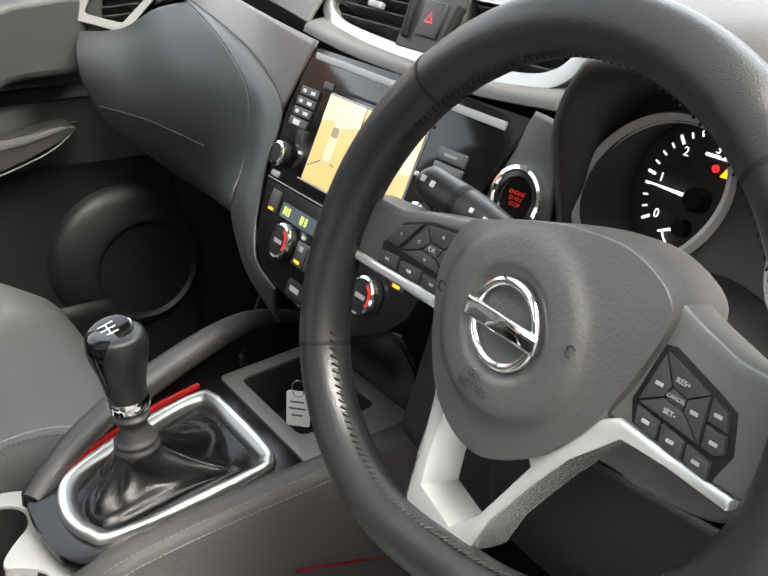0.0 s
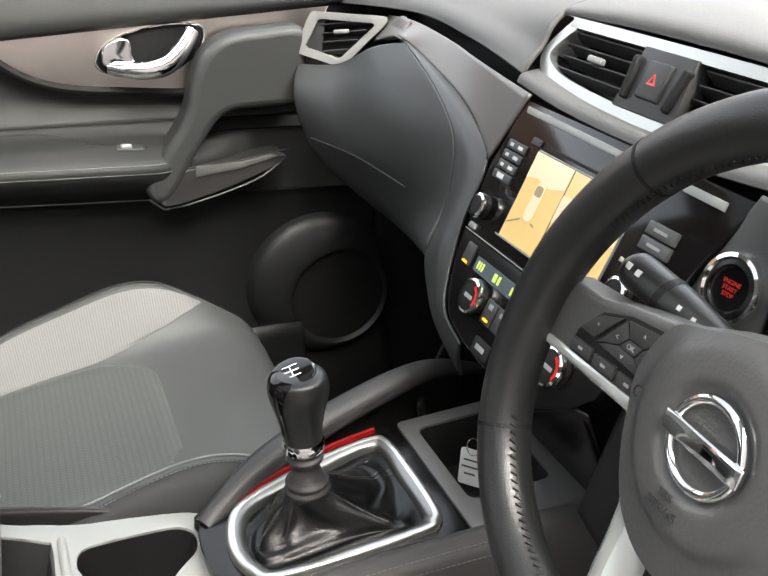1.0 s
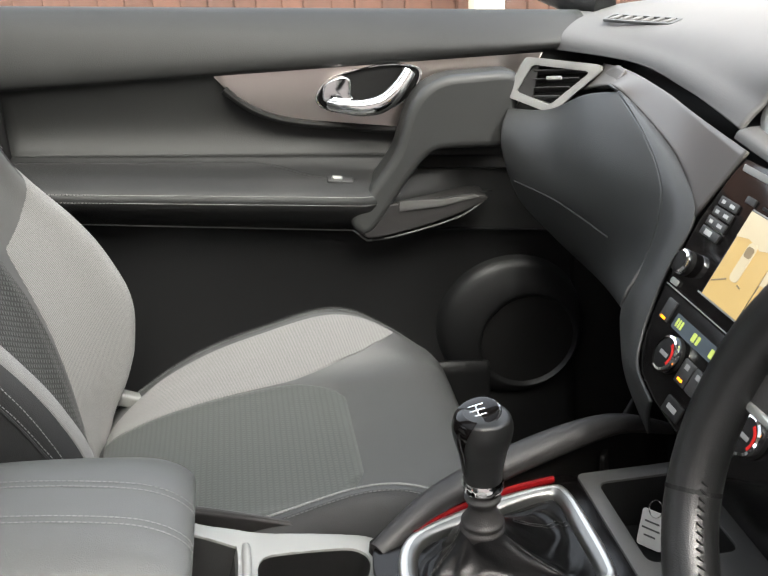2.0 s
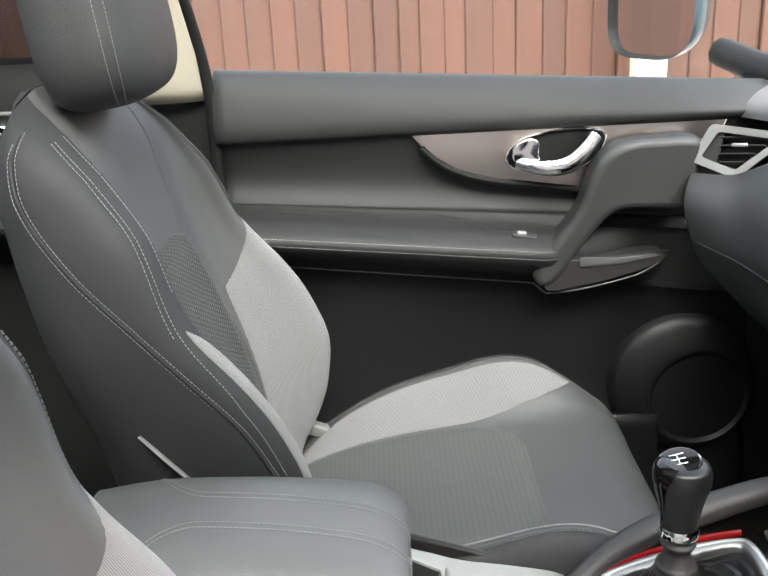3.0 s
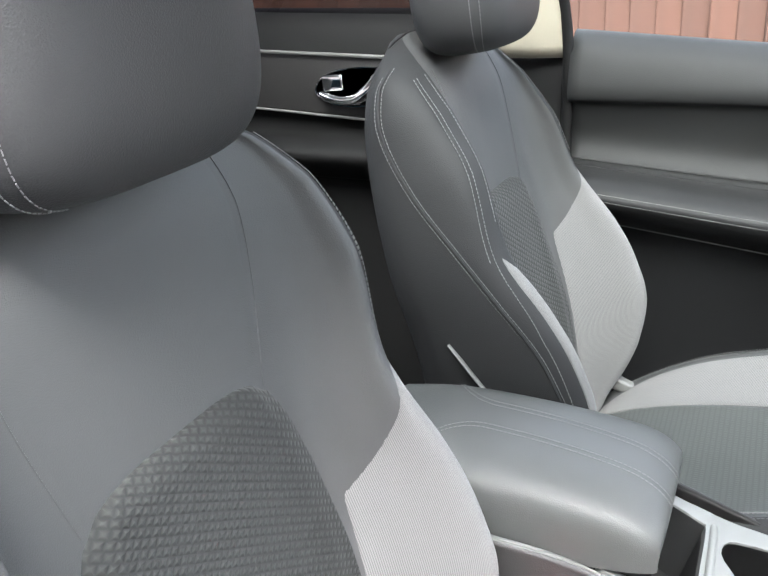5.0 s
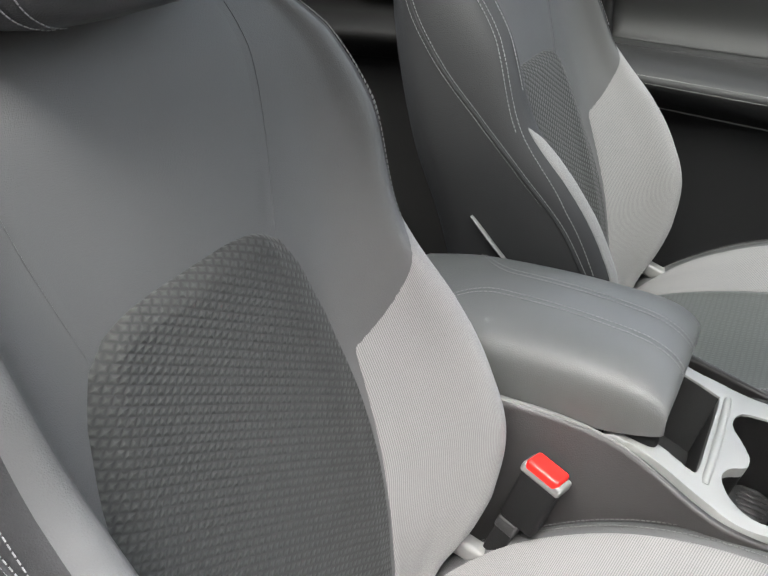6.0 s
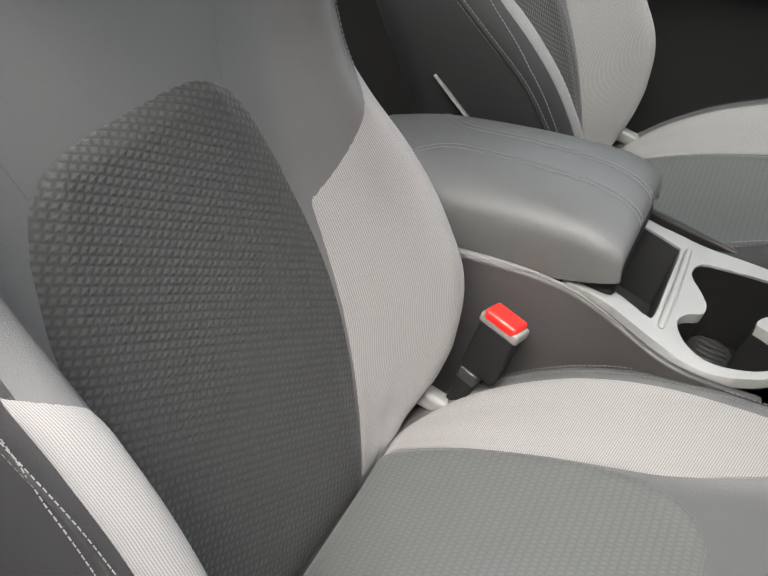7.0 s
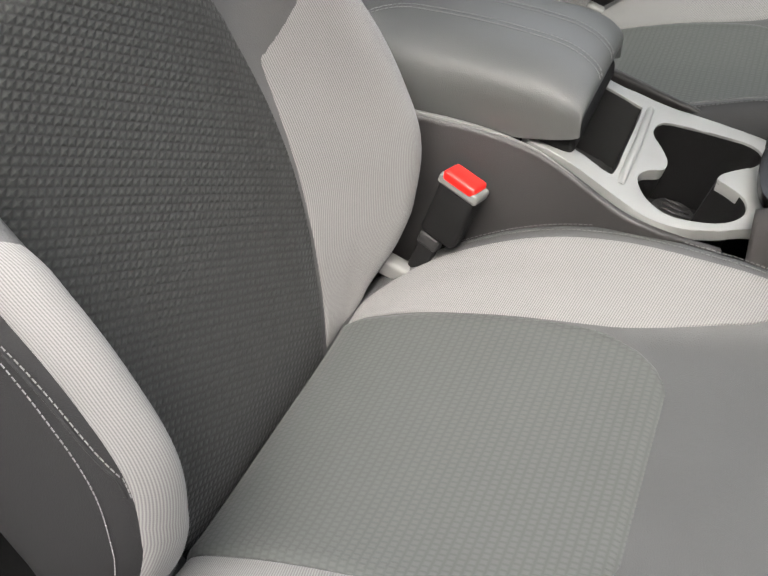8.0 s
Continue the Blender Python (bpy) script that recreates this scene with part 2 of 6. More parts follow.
def part(name, bm, mat, parent=None, label="", smooth=40, thick=0.0, origin=None, bevel=0.0):
    bmesh.ops.recalc_face_normals(bm, faces=bm.faces)
    me = bpy.data.meshes.new(name)
    bm.to_mesh(me)
    bm.free()
    me.materials.append(mat)
    ob = new(name, me)
    if smooth:
        me.shade_smooth()
        me.set_sharp_from_angle(angle=radians(smooth))
    if parent is not None:
        ob.parent = parent
        base, p = Vector((0, 0, 0)), parent
        while p is not None:
            base, p = base + p.location, p.parent
        me.transform(Matrix.Translation(-base))
    if thick:
        mod = ob.modifiers.new("thickness", "SOLIDIFY")
        mod.thickness, mod.offset = thick, 0
    if bevel:
        mod = ob.modifiers.new("bevel", "BEVEL")
        mod.width, mod.segments, mod.limit_method, mod.angle_limit = bevel, 4, "ANGLE", radians(50)
    if label:
        ob["label"] = label
    return ob


def cr(pts, t, closed=False):
    """Catmull-Rom through pts; t runs from 0 to the last index."""
    n = len(pts)
    if closed:
        i = int(math.floor(t))
        f = t - i
        p = [pts[(i + k) % n] for k in (-1, 0, 1, 2)]
    else:
        i = min(max(int(math.floor(t)), 0), n - 2)
        f = t - i
        p = [pts[min(max(i + k, 0), n - 1)] for k in (-1, 0, 1, 2)]
    if not hasattr(p[0], "__len__"):
        a, b, c, d = p
        return b + 0.5 * f * (c - a + f * (2 * a - 5 * b + 4 * c - d + f * (3 * (b - c) + d - a)))
    return Vector([b + 0.5 * f * (c - a + f * (2 * a - 5 * b + 4 * c - d + f * (3 * (b - c) + d - a))) for a, b, c, d in zip(*p)])


def curve(pts, n, closed=False):
    pts = [Vector(p) for p in pts]
    if closed:
        return [cr(pts, len(pts) * k / n, True) for k in range(n)]
    return [cr(pts, (len(pts) - 1) * k / (n - 1)) for k in range(n)]


def lerp1(xs, ys, x):
    """Smooth interpolation in a short table."""
    if x <= xs[0]:
        return ys[0]
    for k in range(len(xs) - 1):
        if x <= xs[k + 1]:
            return cr(ys, k + (x - xs[k]) / (xs[k + 1] - xs[k]))
    return ys[-1]


def grid(f, nu, nv, closed=False, bm=None):
    bm = bm or bmesh.new()
    uvl = bm.loops.layers.uv.get("weave") or bm.loops.layers.uv.new("weave")
    pts = [[Vector(f(i / nu, j / nv)) for i in range(nu if closed else nu + 1)] for j in range(nv + 1)]
    vs = [[bm.verts.new(p) for p in row] for row in pts]
    w = len(vs[0])
    half, along, height = nu // 2, [], [0.0]
    for row in pts:
        run = list(itertools.accumulate((row[(i + 1) % w] - row[i]).length for i in range(nu)))
        along.append([x - ([0.0] + run)[half] for x in [0.0] + run])
    for j in range(nv):
        height.append(height[-1] + (pts[j + 1][half] - pts[j][half]).length)
    for j in range(nv):
        for i in range(nu):
            a, b, c, d = vs[j][i], vs[j][(i + 1) % w], vs[j + 1][(i + 1) % w], vs[j + 1][i]
            if len({v.co.to_tuple(6) for v in (a, b, c, d)}) < 3:
                continue
            try:
                face = bm.faces.new((a, b, c, d))
            except ValueError:
                continue
            for lp, (p, q) in zip(face.loops, ((i, j), (i + 1, j), (i + 1, j + 1), (i, j + 1))):
                lp[uvl].uv = (along[q][p], height[q])
    return bm


def patch(rows, nu=24, nv=24, bm=None):
    rows = [[Vector(p) for p in r] for r in rows]

    def f(u, v):
        col = [cr(r, u * (len(r) - 1)) for r in rows]
        return cr(col, v * (len(col) - 1)) if len(col) > 2 else col[0].lerp(col[1], v)
    return grid(f, nu, nv, bm=bm)


def sweep(path, radius, seg=12, closed=False, flat=1.0, up=(0, 0, 1), bm=None, caps=True):
    """A round or oval bar along a path; radius may be a function of 0..1."""
    bm = bm or bmesh.new()
    n, rings = len(path), []
    for k in range(n):
        a, b = path[(k - 1) % n if closed else max(k - 1, 0)], path[(k + 1) % n if closed else min(k + 1, n - 1)]
        t = (Vector(b) - Vector(a)).normalized()
        s = t.cross(Vector(up)).normalized()
        w = s.cross(t)
        r = radius(k / (n - 1)) if callable(radius) else radius
        rings.append([bm.verts.new(Vector(path[k]) + s * (r * math.cos(q)) + w * (r * flat * math.sin(q)))
                      for q in (2 * math.pi * i / seg for i in range(seg))])
    for k in range(n if closed else n - 1):
        p, q = rings[k], rings[(k + 1) % n]
        for i in range(seg):
            bm.faces.new((p[i], p[(i + 1) % seg], q[(i + 1) % seg], q[i]))
    if caps and not closed:
        bm.faces.new(rings[0][::-1])
        bm.faces.new(rings[-1])
    return bm


def axes(o, x, v):
    """A frame: x across, v up the face, and the face's outward normal."""
    x, v = Vector(x).normalized(), Vector(v).normalized()
    n = x.cross(v).normalized()
    v = n.cross(x)
    m = Matrix((x, v, n)).transposed().to_4x4()
    m.translation = o
    return m


def plate(outline, depth, m, bevel=0.0, holes=(), bm=None, seg=2):
    """A flat plate with this outline, its face in the frame m's plane, going depth deep behind it."""
    own = bmesh.new()
    loops = [outline, *holes]
    edges = []
    for lp in loops:
        vs = [own.verts.new((p[0], p[1], 0)) for p in lp]
        edges += [own.edges.new((vs[i], vs[(i + 1) % len(vs)])) for i in range(len(vs))]
    if holes:
        bmesh.ops.triangle_fill(own, use_beauty=True, use_dissolve=False, edges=edges)
    else:
        own.faces.new(list(own.verts))
    front = list(own.faces)
    bmesh.ops.recalc_face_normals(own, faces=front)
    if front[0].normal.z < 0:
        bmesh.ops.reverse_faces(own, faces=front)
    ex = bmesh.ops.extrude_face_region(own, geom=front)
    moved = [g for g in ex["geom"] if isinstance(g, bmesh.types.BMVert)]
    bmesh.ops.translate(own, verts=moved, vec=(0, 0, 0))
    top = set(moved)
    for v in own.verts:
        if v not in top:
            v.co.z -= depth
    if bevel:
        es = [e for e in own.edges if e.verts[0] in top and e.verts[1] in top and not all(all(v in top for v in f.verts) for f in e.link_faces)]
        bmesh.ops.bevel(own, geom=es, offset=bevel, segments=seg, profile=0.6, affect="EDGES", clamp_overlap=True)
    bmesh.ops.transform(own, matrix=m, verts=own.verts)
    return join(bm, own)


def join(bm, own):
    if bm is None:
        return own
    me = bpy.data.meshes.new("tmp")
    own.to_mesh(me)
    own.free()
    bm.from_mesh(me)
    bpy.data.meshes.remove(me)
    return bm


def rect(w, h, r=0.0, n=4, cx=0.0, cy=0.0):
    if not r:
        return [(cx - w / 2, cy - h / 2), (cx + w / 2, cy - h / 2), (cx + w / 2, cy + h / 2), (cx - w / 2, cy + h / 2)]
    out = []
    for k, (sx, sy) in enumerate(((1, -1), (1, 1), (-1, 1), (-1, -1))):
        for i in range(n + 1):
            a = radians(-90 + 90 * k + 90 * i / n)
            out.append((cx + sx * (w / 2 - r) + r * math.cos(a), cy + sy * (h / 2 - r) + r * math.sin(a)))
    return out


def ellipse(rx, ry, n=40, cx=0.0, cy=0.0):
    return [(cx + rx * math.cos(2 * math.pi * i / n), cy + ry * math.sin(2 * math.pi * i / n)) for i in range(n)]


def rbox(m, size, bevel=0.004, seg=3, bm=None):
    own = bmesh.new()
    bmesh.ops.create_cube(own, size=1)
    bmesh.ops.scale(own, verts=own.verts, vec=size)
    bmesh.ops.bevel(own, geom=own.edges, offset=bevel, segments=seg, profile=0.5, affect="EDGES", clamp_overlap=True)
    bmesh.ops.transform(own, matrix=m, verts=own.verts)
    return join(bm, own)


def lathe(profile, m, seg=40, bm=None):
    """Turns (radius, height) pairs about the frame's normal."""
    def f(u, v):
        k = v * (len(profile) - 1)
        i = min(int(k), len(profile) - 2)
        r, h = (profile[i][c] + (profile[i + 1][c] - profile[i][c]) * (k - i) for c in (0, 1))
        return m @ Vector((r * math.cos(2 * math.pi * u), r * math.sin(2 * math.pi * u), h))
    return grid(f, seg, len(profile) - 1, True, bm)


def stitches(path, normal, gap=0.0048, length=0.0033, size=0.0005, bm=None):
    """Short thread lengths along a path."""
    bm = bm or bmesh.new()
    path = [Vector(p) for p in path]
    carry = 0.0
    for a, b in zip(path, path[1:]):
        d = b - a
        if d.length < 1e-6:
            continue
        t = d.normalized()
        s = t.cross(Vector(normal)).normalized() * size
        w = s.cross(t).normalized() * size
        pos = carry
        while pos < d.length:
            p, q = a + t * pos, a + t * (pos + length)
            vs = [bm.verts.new(c) for c in (p - s, p + w, p + s, p - w, q - s, q + w, q + s, q - w)]
            for i in range(4):
                bm.faces.new((vs[i], vs[(i + 1) % 4], vs[4 + (i + 1) % 4], vs[4 + i]))
            bm.faces.new(vs[:4]), bm.faces.new(vs[4:])
            pos += gap
        carry = pos - d.length
    return bm


def lettering(text, m, size, mat, parent, name="lettering", label=""):
    """Raised letters, centred on the frame m."""
    cu = bpy.data.curves.new(name, "FONT")
    cu.body, cu.size, cu.extrude, cu.align_x, cu.align_y = text, size, 0.0002, "CENTER", "CENTER"
    cu.materials.append(mat)
    ob = new(name, cu)
    ob.parent = parent
    base, p = Vector((0, 0, 0)), parent
    while p is not None:
        base, p = base + p.location, p.parent
    ob.matrix_basis = Matrix.Translation(-base) @ m
    if label:
        ob["label"] = label
    return ob


# ---- seats ----
SEAT_X, SEAT_Y, BROAD, REACH, SWELL = 0.355, 0.0, 0.0, 0.0, 0.0
BACK_O, BACK_UP, BACK_N = Vector((SEAT_X, -0.575, 0.545)), Vector((0, -0.1908, 0.9816)), Vector((0, 0.9816, 0.1908))


def set_seat(x, y, lean, broad, reach, swell):
    """Where the next seat stands: its middle, how far it is slid ahead, its backrest's lean, how broad its shoulders, how long its insert and how high its cushion's bolsters swell."""
    global SEAT_X, SEAT_Y, BACK_O, BACK_UP, BACK_N, BROAD, REACH, SWELL
    SEAT_X, SEAT_Y, BROAD, REACH, SWELL = x, y, broad, reach, swell
    s, c = math.sin(radians(lean)), math.cos(radians(lean))
    BACK_O, BACK_UP, BACK_N = Vector((x, y - 0.582, 0.545)), Vector((0, -s, c)), Vector((0, c, s))


BV = (-0.08, 0.0, 0.04, 0.08, 0.145, 0.20, 0.27, 0.36, 0.46, 0.53, 0.58, 0.615, 0.640, 0.652)
B_HALF = (0.20, 0.222, 0.226, 0.229, 0.231, 0.232, 0.233, 0.230, 0.220, 0.206, 0.184, 0.152, 0.106, 0.052)
B_CREST = (0.0, 0.036, 0.071, 0.097, 0.119, 0.117, 0.099, 0.060, 0.046, 0.020, -0.006, -0.030, -0.052, -0.066)
B_REAR = (-0.04, -0.050, -0.053, -0.055, -0.056, -0.057, -0.058, -0.070, -0.080, -0.082, -0.079, -0.074, -0.069, -0.069)
B_MID = (-0.014, -0.008, -0.006, -0.004, -0.002, -0.002, -0.004, -0.005, -0.006, -0.008, -0.018, -0.034, -0.054, -0.066)


def back_point(u, v):
    """The backrest's skin: u runs from the middle (0) over the side bolster (4) to the rear (9), negative for the other side."""
    half, crest, rear, mid = (lerp1(BV, table, v) for table in (B_HALF, B_CREST, B_REAR, B_MID))
    ramp = min(1.0, max(0.0, (v - 0.32) / 0.22))
    ramp = ramp * ramp * (3 - 2 * ramp)
    half *= 1 + BROAD * ramp
    crest += 0.05 * BROAD * ramp
    rear *= 1 + 2.0 * min(BROAD, 0.0) * ramp
    k = half / 0.23
    pts = [(0, mid), (0.10 * k, mid + 0.002), (0.152 * k, mid + 0.10 * (crest - mid) + 0.004), (0.178 * k, mid + 0.55 * (crest - mid)),
           (half - 0.036 * min(1, half / 0.2), crest), (half - 0.006, crest - 0.020 * min(1, half / 0.2)), (half + 0.003, 0.42 * crest + 0.5 * rear - 0.01), (half - 0.006, rear), (max(half - 0.05, 0.3 * half), rear - 0.028 * min(1, half / 0.2) ** 2), (0, rear - 0.036 * min(1, half / 0.2) ** 2)]
    a, d = cr([Vector((*p, 0)) for p in pts], abs(u))[:2]
    return BACK_O + Vector((math.copysign(a, u), 0, 0)) + BACK_N * d + BACK_UP * (v - 1.2 * max(0.0, v - 0.5) ** 2)


CV = (-0.567, -0.562, -0.50, -0.40, -0.30, -0.20, -0.14, -0.10, -0.075, -0.06, -0.056, -0.065)
C_MID = (0.400, 0.506, 0.546, 0.571, 0.583, 0.592, 0.594, 0.590, 0.578, 0.555, 0.520, 0.46)
C_RISE = (0.01, 0.012, 0.028, 0.052, 0.060, 0.048, 0.026, 0.008, 0.002, 0.0, 0.0, 0.0)
C_HALF = (0.235, 0.240, 0.248, 0.256, 0.258, 0.255, 0.248, 0.240, 0.232, 0.225, 0.22, 0.215)


def cushion_point(u, w):
    """The cushion's skin: u from the middle (0) over the bolster (4) to the foot of the side (8); w from the rear (0) to the front (11)."""
    y, mid, rise, half = (cr(table, w) for table in (CV, C_MID, C_RISE, C_HALF))
    rise += SWELL * math.exp(-((y + 0.215) / 0.085) ** 2)
    low = min(mid - 0.05, 0.43)
    pts = [(0, mid), (0.10, mid), (0.150, mid + 0.003 + 0.06 * rise), (half - 0.066, mid + 0.60 * rise), (half - 0.030, mid + rise),
           (half - 0.004, mid + rise - 0.030), (half, mid + 0.45 * rise - 0.07), (half - 0.006, mid - 0.12), (half - 0.02, low)]
    a, z = cr([Vector((*p, 0)) for p in pts], abs(u))[:2]
    return Vector((SEAT_X + math.copysign(a, u), SEAT_Y + y, z))


def cushion_w(y):
    k = 0
    while k < 8 and CV[k + 1] < y:
        k += 1
    return k + (y - CV[k]) / (CV[k + 1] - CV[k])


def raised(surface, region, nu, nv, rise=0.003, sink=0.003, edge=10.0):
    """A sewn panel lying on a skin: region maps 0..1, 0..1 to the skin's own u and v; its rim dips into the seam."""
    def f(s, t):
        u, v = region(s, t)
        e = 0.01
        p = surface(u, v)
        n = (surface(u + e, v) - surface(u - e, v)).cross(surface(u, v + e * 0.3) - surface(u, v - e * 0.3))
        n = n.normalized() if n.length > 1e-12 else Vector((0, 0, 1))
        k = min(1.0, min(s, 1 - s, t, 1 - t) * edge)
        return p + n * f.side * (-sink + (sink + rise) * math.sqrt(k))
    f.side = 1.0
    u, v = region(0.5, 0.5)
    n = (surface(u + 0.01, v) - surface(u - 0.01, v)).cross(surface(u, v + 0.003) - surface(u, v - 0.003))
    out = BACK_N if surface is back_point else Vector((0, 0, 1))
    f.side = 1.0 if n.dot(out) > 0 else -1.0
    return grid(f, nu, nv)


def across(a):
    return a / 0.10 if abs(a) < 0.10 else math.copysign(1 + (abs(a) - 0.10) / 0.052, a)


def front_seat():
    seat = thing("front_seat", "", "car seat", "front seats", at=(SEAT_X, SEAT_Y - 0.30, 0.30))

    def edge_u(v, side):
        """Where the front cover is sewn to the side cover, whose colour is darkened for shade."""
        return side * (4.50 + (0.34 if BROAD > 0 and side > 0 else -0.36 if BROAD < 0 else 0.0) - 0.36 * min(1, max(0, (v - 0.26) / 0.22)))

    def front(u, v):
        v = -0.08 + 0.732 * v
        return back_point(edge_u(v, -1) + (edge_u(v, 1) - edge_u(v, -1)) * u, v)
    back = part("backrest", grid(front, 56, 72), LEATHER, seat, "dark grey leatherette backrest with tall bolsters")
    for side in (-1, 1):
        def flank(u, v, side=side):
            v = -0.08 + 0.732 * v
            a = edge_u(v, side)
            return back_point(a + (side * 9 - a) * u, v)
        part("side_cover", grid(flank, 40, 72), LEATHER_SIDE_SHADED, back, "leatherette side cover coloured darker for shade")
    crown = bmesh.new()
    crown.faces.new([crown.verts.new(back_point(-9 + 18 * i / 96, 0.652)) for i in range(96)])
    part("crown", crown, LEATHER_SIDE_SHADED, back)
    # centre insert
    IV, IW = (-0.075, 0.03, 0.12, 0.22, 0.30, 0.35, 0.38, 0.393, 0.399, 0.402), (0.150, 0.156, 0.158, 0.154, 0.141, 0.126, 0.110, 0.092, 0.070, 0.040)

    def insert(s, t):
        v = -0.075 + 0.477 * (1 - (1 - t) ** 1.5)
        return across((2 * s - 1) * lerp1(IV, IW, v)), v
    part("backrest_insert", raised(back_point, insert, 48, 70, 0.012, 0.006, 9), CLOTH_BACK_SHADED, back, "charcoal dimpled cloth insert")
    part("upper_panel", raised(back_point, lambda s, t: (across((2 * s - 1) * (0.104 + 0.034 * t)), 0.37 + 0.215 * t), 24, 24, 0.0008, 0.001, 10), LEATHER, back)
    for side in (-1, 1):
        part("panel_seam", sweep([back_point(across(side * (0.104 + 0.034 * k / 30)), 0.385 + 0.20 * k / 30) + BACK_N * 0.0002 for k in range(31)], 0.0005, 6), LEATHER, back)
        outer = BROAD > 0 and side > 0

        def light(s, t, side=side, outer=outer):
            far = BROAD < 0 and side < 0
            u = 2.0 + (3.0 if outer or far else 2.62) * s
            top_v = (0.290 if far else 0.262) + (0.075 if outer else 0.118 if far else 0.112) * s ** 1.15
            low_v = -0.06 + (0.03 if outer else 0.07) * s * s
            return side * u, low_v + (top_v - low_v) * t
        part("bolster_panel", raised(back_point, light, 24, 44, 0.002, 0.003, 16), CLOTH_LIGHT, back, "pale grey ribbed cloth bolster panel")
        sew = bmesh.new()
        for du, lo in ((0.0, 0.02), (0.14, 0.36), (-0.42, 0.40))[:3 if BROAD < 0 else 2]:
            stitches([back_point(side * (4.92 + (0.34 if outer else 0.0) + du - 0.36 * min(1, max(0, (lo + (0.58 - lo) * k / 70 - 0.26) / 0.22))), lo + (0.58 - lo) * k / 70) + Vector((side * 0.0012, 0.0012, 0)) for k in range(71)], (side, 0, 0), bm=sew)

        def side_seam(v):
            want = lerp1((0.10, 0.175, 0.245, 0.311, 0.383, 0.45, 0.52, 0.573, 0.61), (0.120, 0.100, 0.082, 0.049, 0.010, -0.028, -0.054, -0.053, -0.040), v)
            lo, hi = 4.9, 7.6
            for _ in range(24):
                mid = (lo + hi) / 2
                if (back_point(side * mid, v) - BACK_O).dot(BACK_N) > want:
                    lo = mid
                else:
                    hi = mid
            return back_point(side * lo, v) + Vector((side * 0.0012, 0, 0))
        for off in (0.0, 0.008):
            stitches([side_seam(0.14 + 0.46 * k / 60) - BACK_N * off for k in range(61)], (side, 0, 0), bm=sew)
        tagged(part("stitching", sew, THREAD, back, "pale grey thread"), kind="stuff")
        groove = sweep([side_seam(0.14 + 0.46 * k / 60) - BACK_N * 0.004 for k in range(61)], 0.0018, 6)
        part("seam", groove, LEATHER_SIDE_SHADED, back)

    # headrest
    hc = BACK_O + BACK_UP * 0.692 + BACK_N * 0.030 + Vector((0.08 * BROAD, 0, 0))

    def ball(u, v):
        th, ph = 2 * math.pi * u, math.pi * (v - 0.5)
        q = lambda x, p: math.copysign(abs(x) ** p, x)
        x = q(math.cos(th), 0.55) * q(math.cos(ph), 0.45)
        d = q(math.sin(th), 0.75) * q(math.cos(ph), 0.45)
        z = q(math.sin(ph), 0.55)
        w = 0.130 - 0.010 * z
        return hc + Vector((w * x, 0, 0)) + BACK_N * (0.064 * d + 0.012 * z) + BACK_UP * (0.112 * z - 0.006 * d)
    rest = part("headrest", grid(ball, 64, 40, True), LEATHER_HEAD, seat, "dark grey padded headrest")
    sew = bmesh.new()
    for side in (-1, 1):
        for off in (0.0, 0.010):
            path = []
            for k in range(60):
                p = ball((0.056 + off * 3.0) if side > 0 else (0.444 - off * 3.0), 0.08 + 0.84 * k / 59)
                path.append(p + (p - hc).normalized() * 0.001)
            stitches(path, (side, 0, 0), bm=sew)
    tagged(part("stitching", sew, THREAD, rest), kind="stuff")
    for side in (-1, 1):
        p = BACK_O + BACK_UP * 0.545 - BACK_N * 0.062 + Vector((side * 0.07, 0, 0))
        part("headrest_post", sweep([p, p + BACK_UP * 0.06 + BACK_N * 0.02], 0.006), CHROME, seat)

    # cushion
    cushion = part("cushion", grid(lambda u, v: cushion_point(-4.1 + 8.2 * u, 11 * v), 56, 66), LEATHER_CUSHION, seat, "dark grey leatherette cushion")
    for side in (-1, 1):
        part("side_cover", grid(lambda u, v, side=side: cushion_point(side * (4.1 + 3.9 * u), 11 * v), 26, 66), LEATHER_SIDE_SHADED, cushion, "leatherette side cover coloured darker for shade")

    def cushion_insert(s, t):
        y = -0.5635 + (0.3285 + REACH) * t
        w = lerp1((-0.60, -0.34, -0.297, -0.268, -0.250, -0.241, -0.235), (0.156, 0.156, 0.151, 0.133, 0.113, 0.096, 0.076), y - REACH * t)
        return across((2 * s - 1) * w), cushion_w(y)
    part("cushion_insert", raised(cushion_point, cushion_insert, 64, 80, 0.005, 0.006, 22), CLOTH_CUSHION_LIT, cushion, "charcoal dimpled cloth insert")
    for side in (-1, 1):
        def pale(s, t, side=side):
            y = -0.5635 + 0.4385 * t
            lo = lerp1((-0.58, -0.29, -0.19, -0.15, -0.125), (2.0, 2.0, 2.5, 3.2, 3.85), y)
            hi = lerp1((-0.58, -0.50, -0.40, -0.12), (2.6, 3.55, 3.72, 3.75), y)
            return side * (lo + (hi - lo) * s), cushion_w(y)
        part("bolster_panel", raised(cushion_point, pale, 20, 44, 0.002, 0.003, 16), CLOTH_LIGHT_SEAT, cushion, "pale grey ribbed cloth bolster panel")
        sew = bmesh.new()
        for du in (0.02, 0.36):
            stitches([cushion_point(side * (3.82 + du), cushion_w(-0.52 + 0.44 * k / 60)) + Vector((side * 0.0007, 0, 0.0012)) for k in range(61)], (side, 0, 1), bm=sew)
        tagged(part("stitching", sew, THREAD_DIM, cushion), kind="stuff")
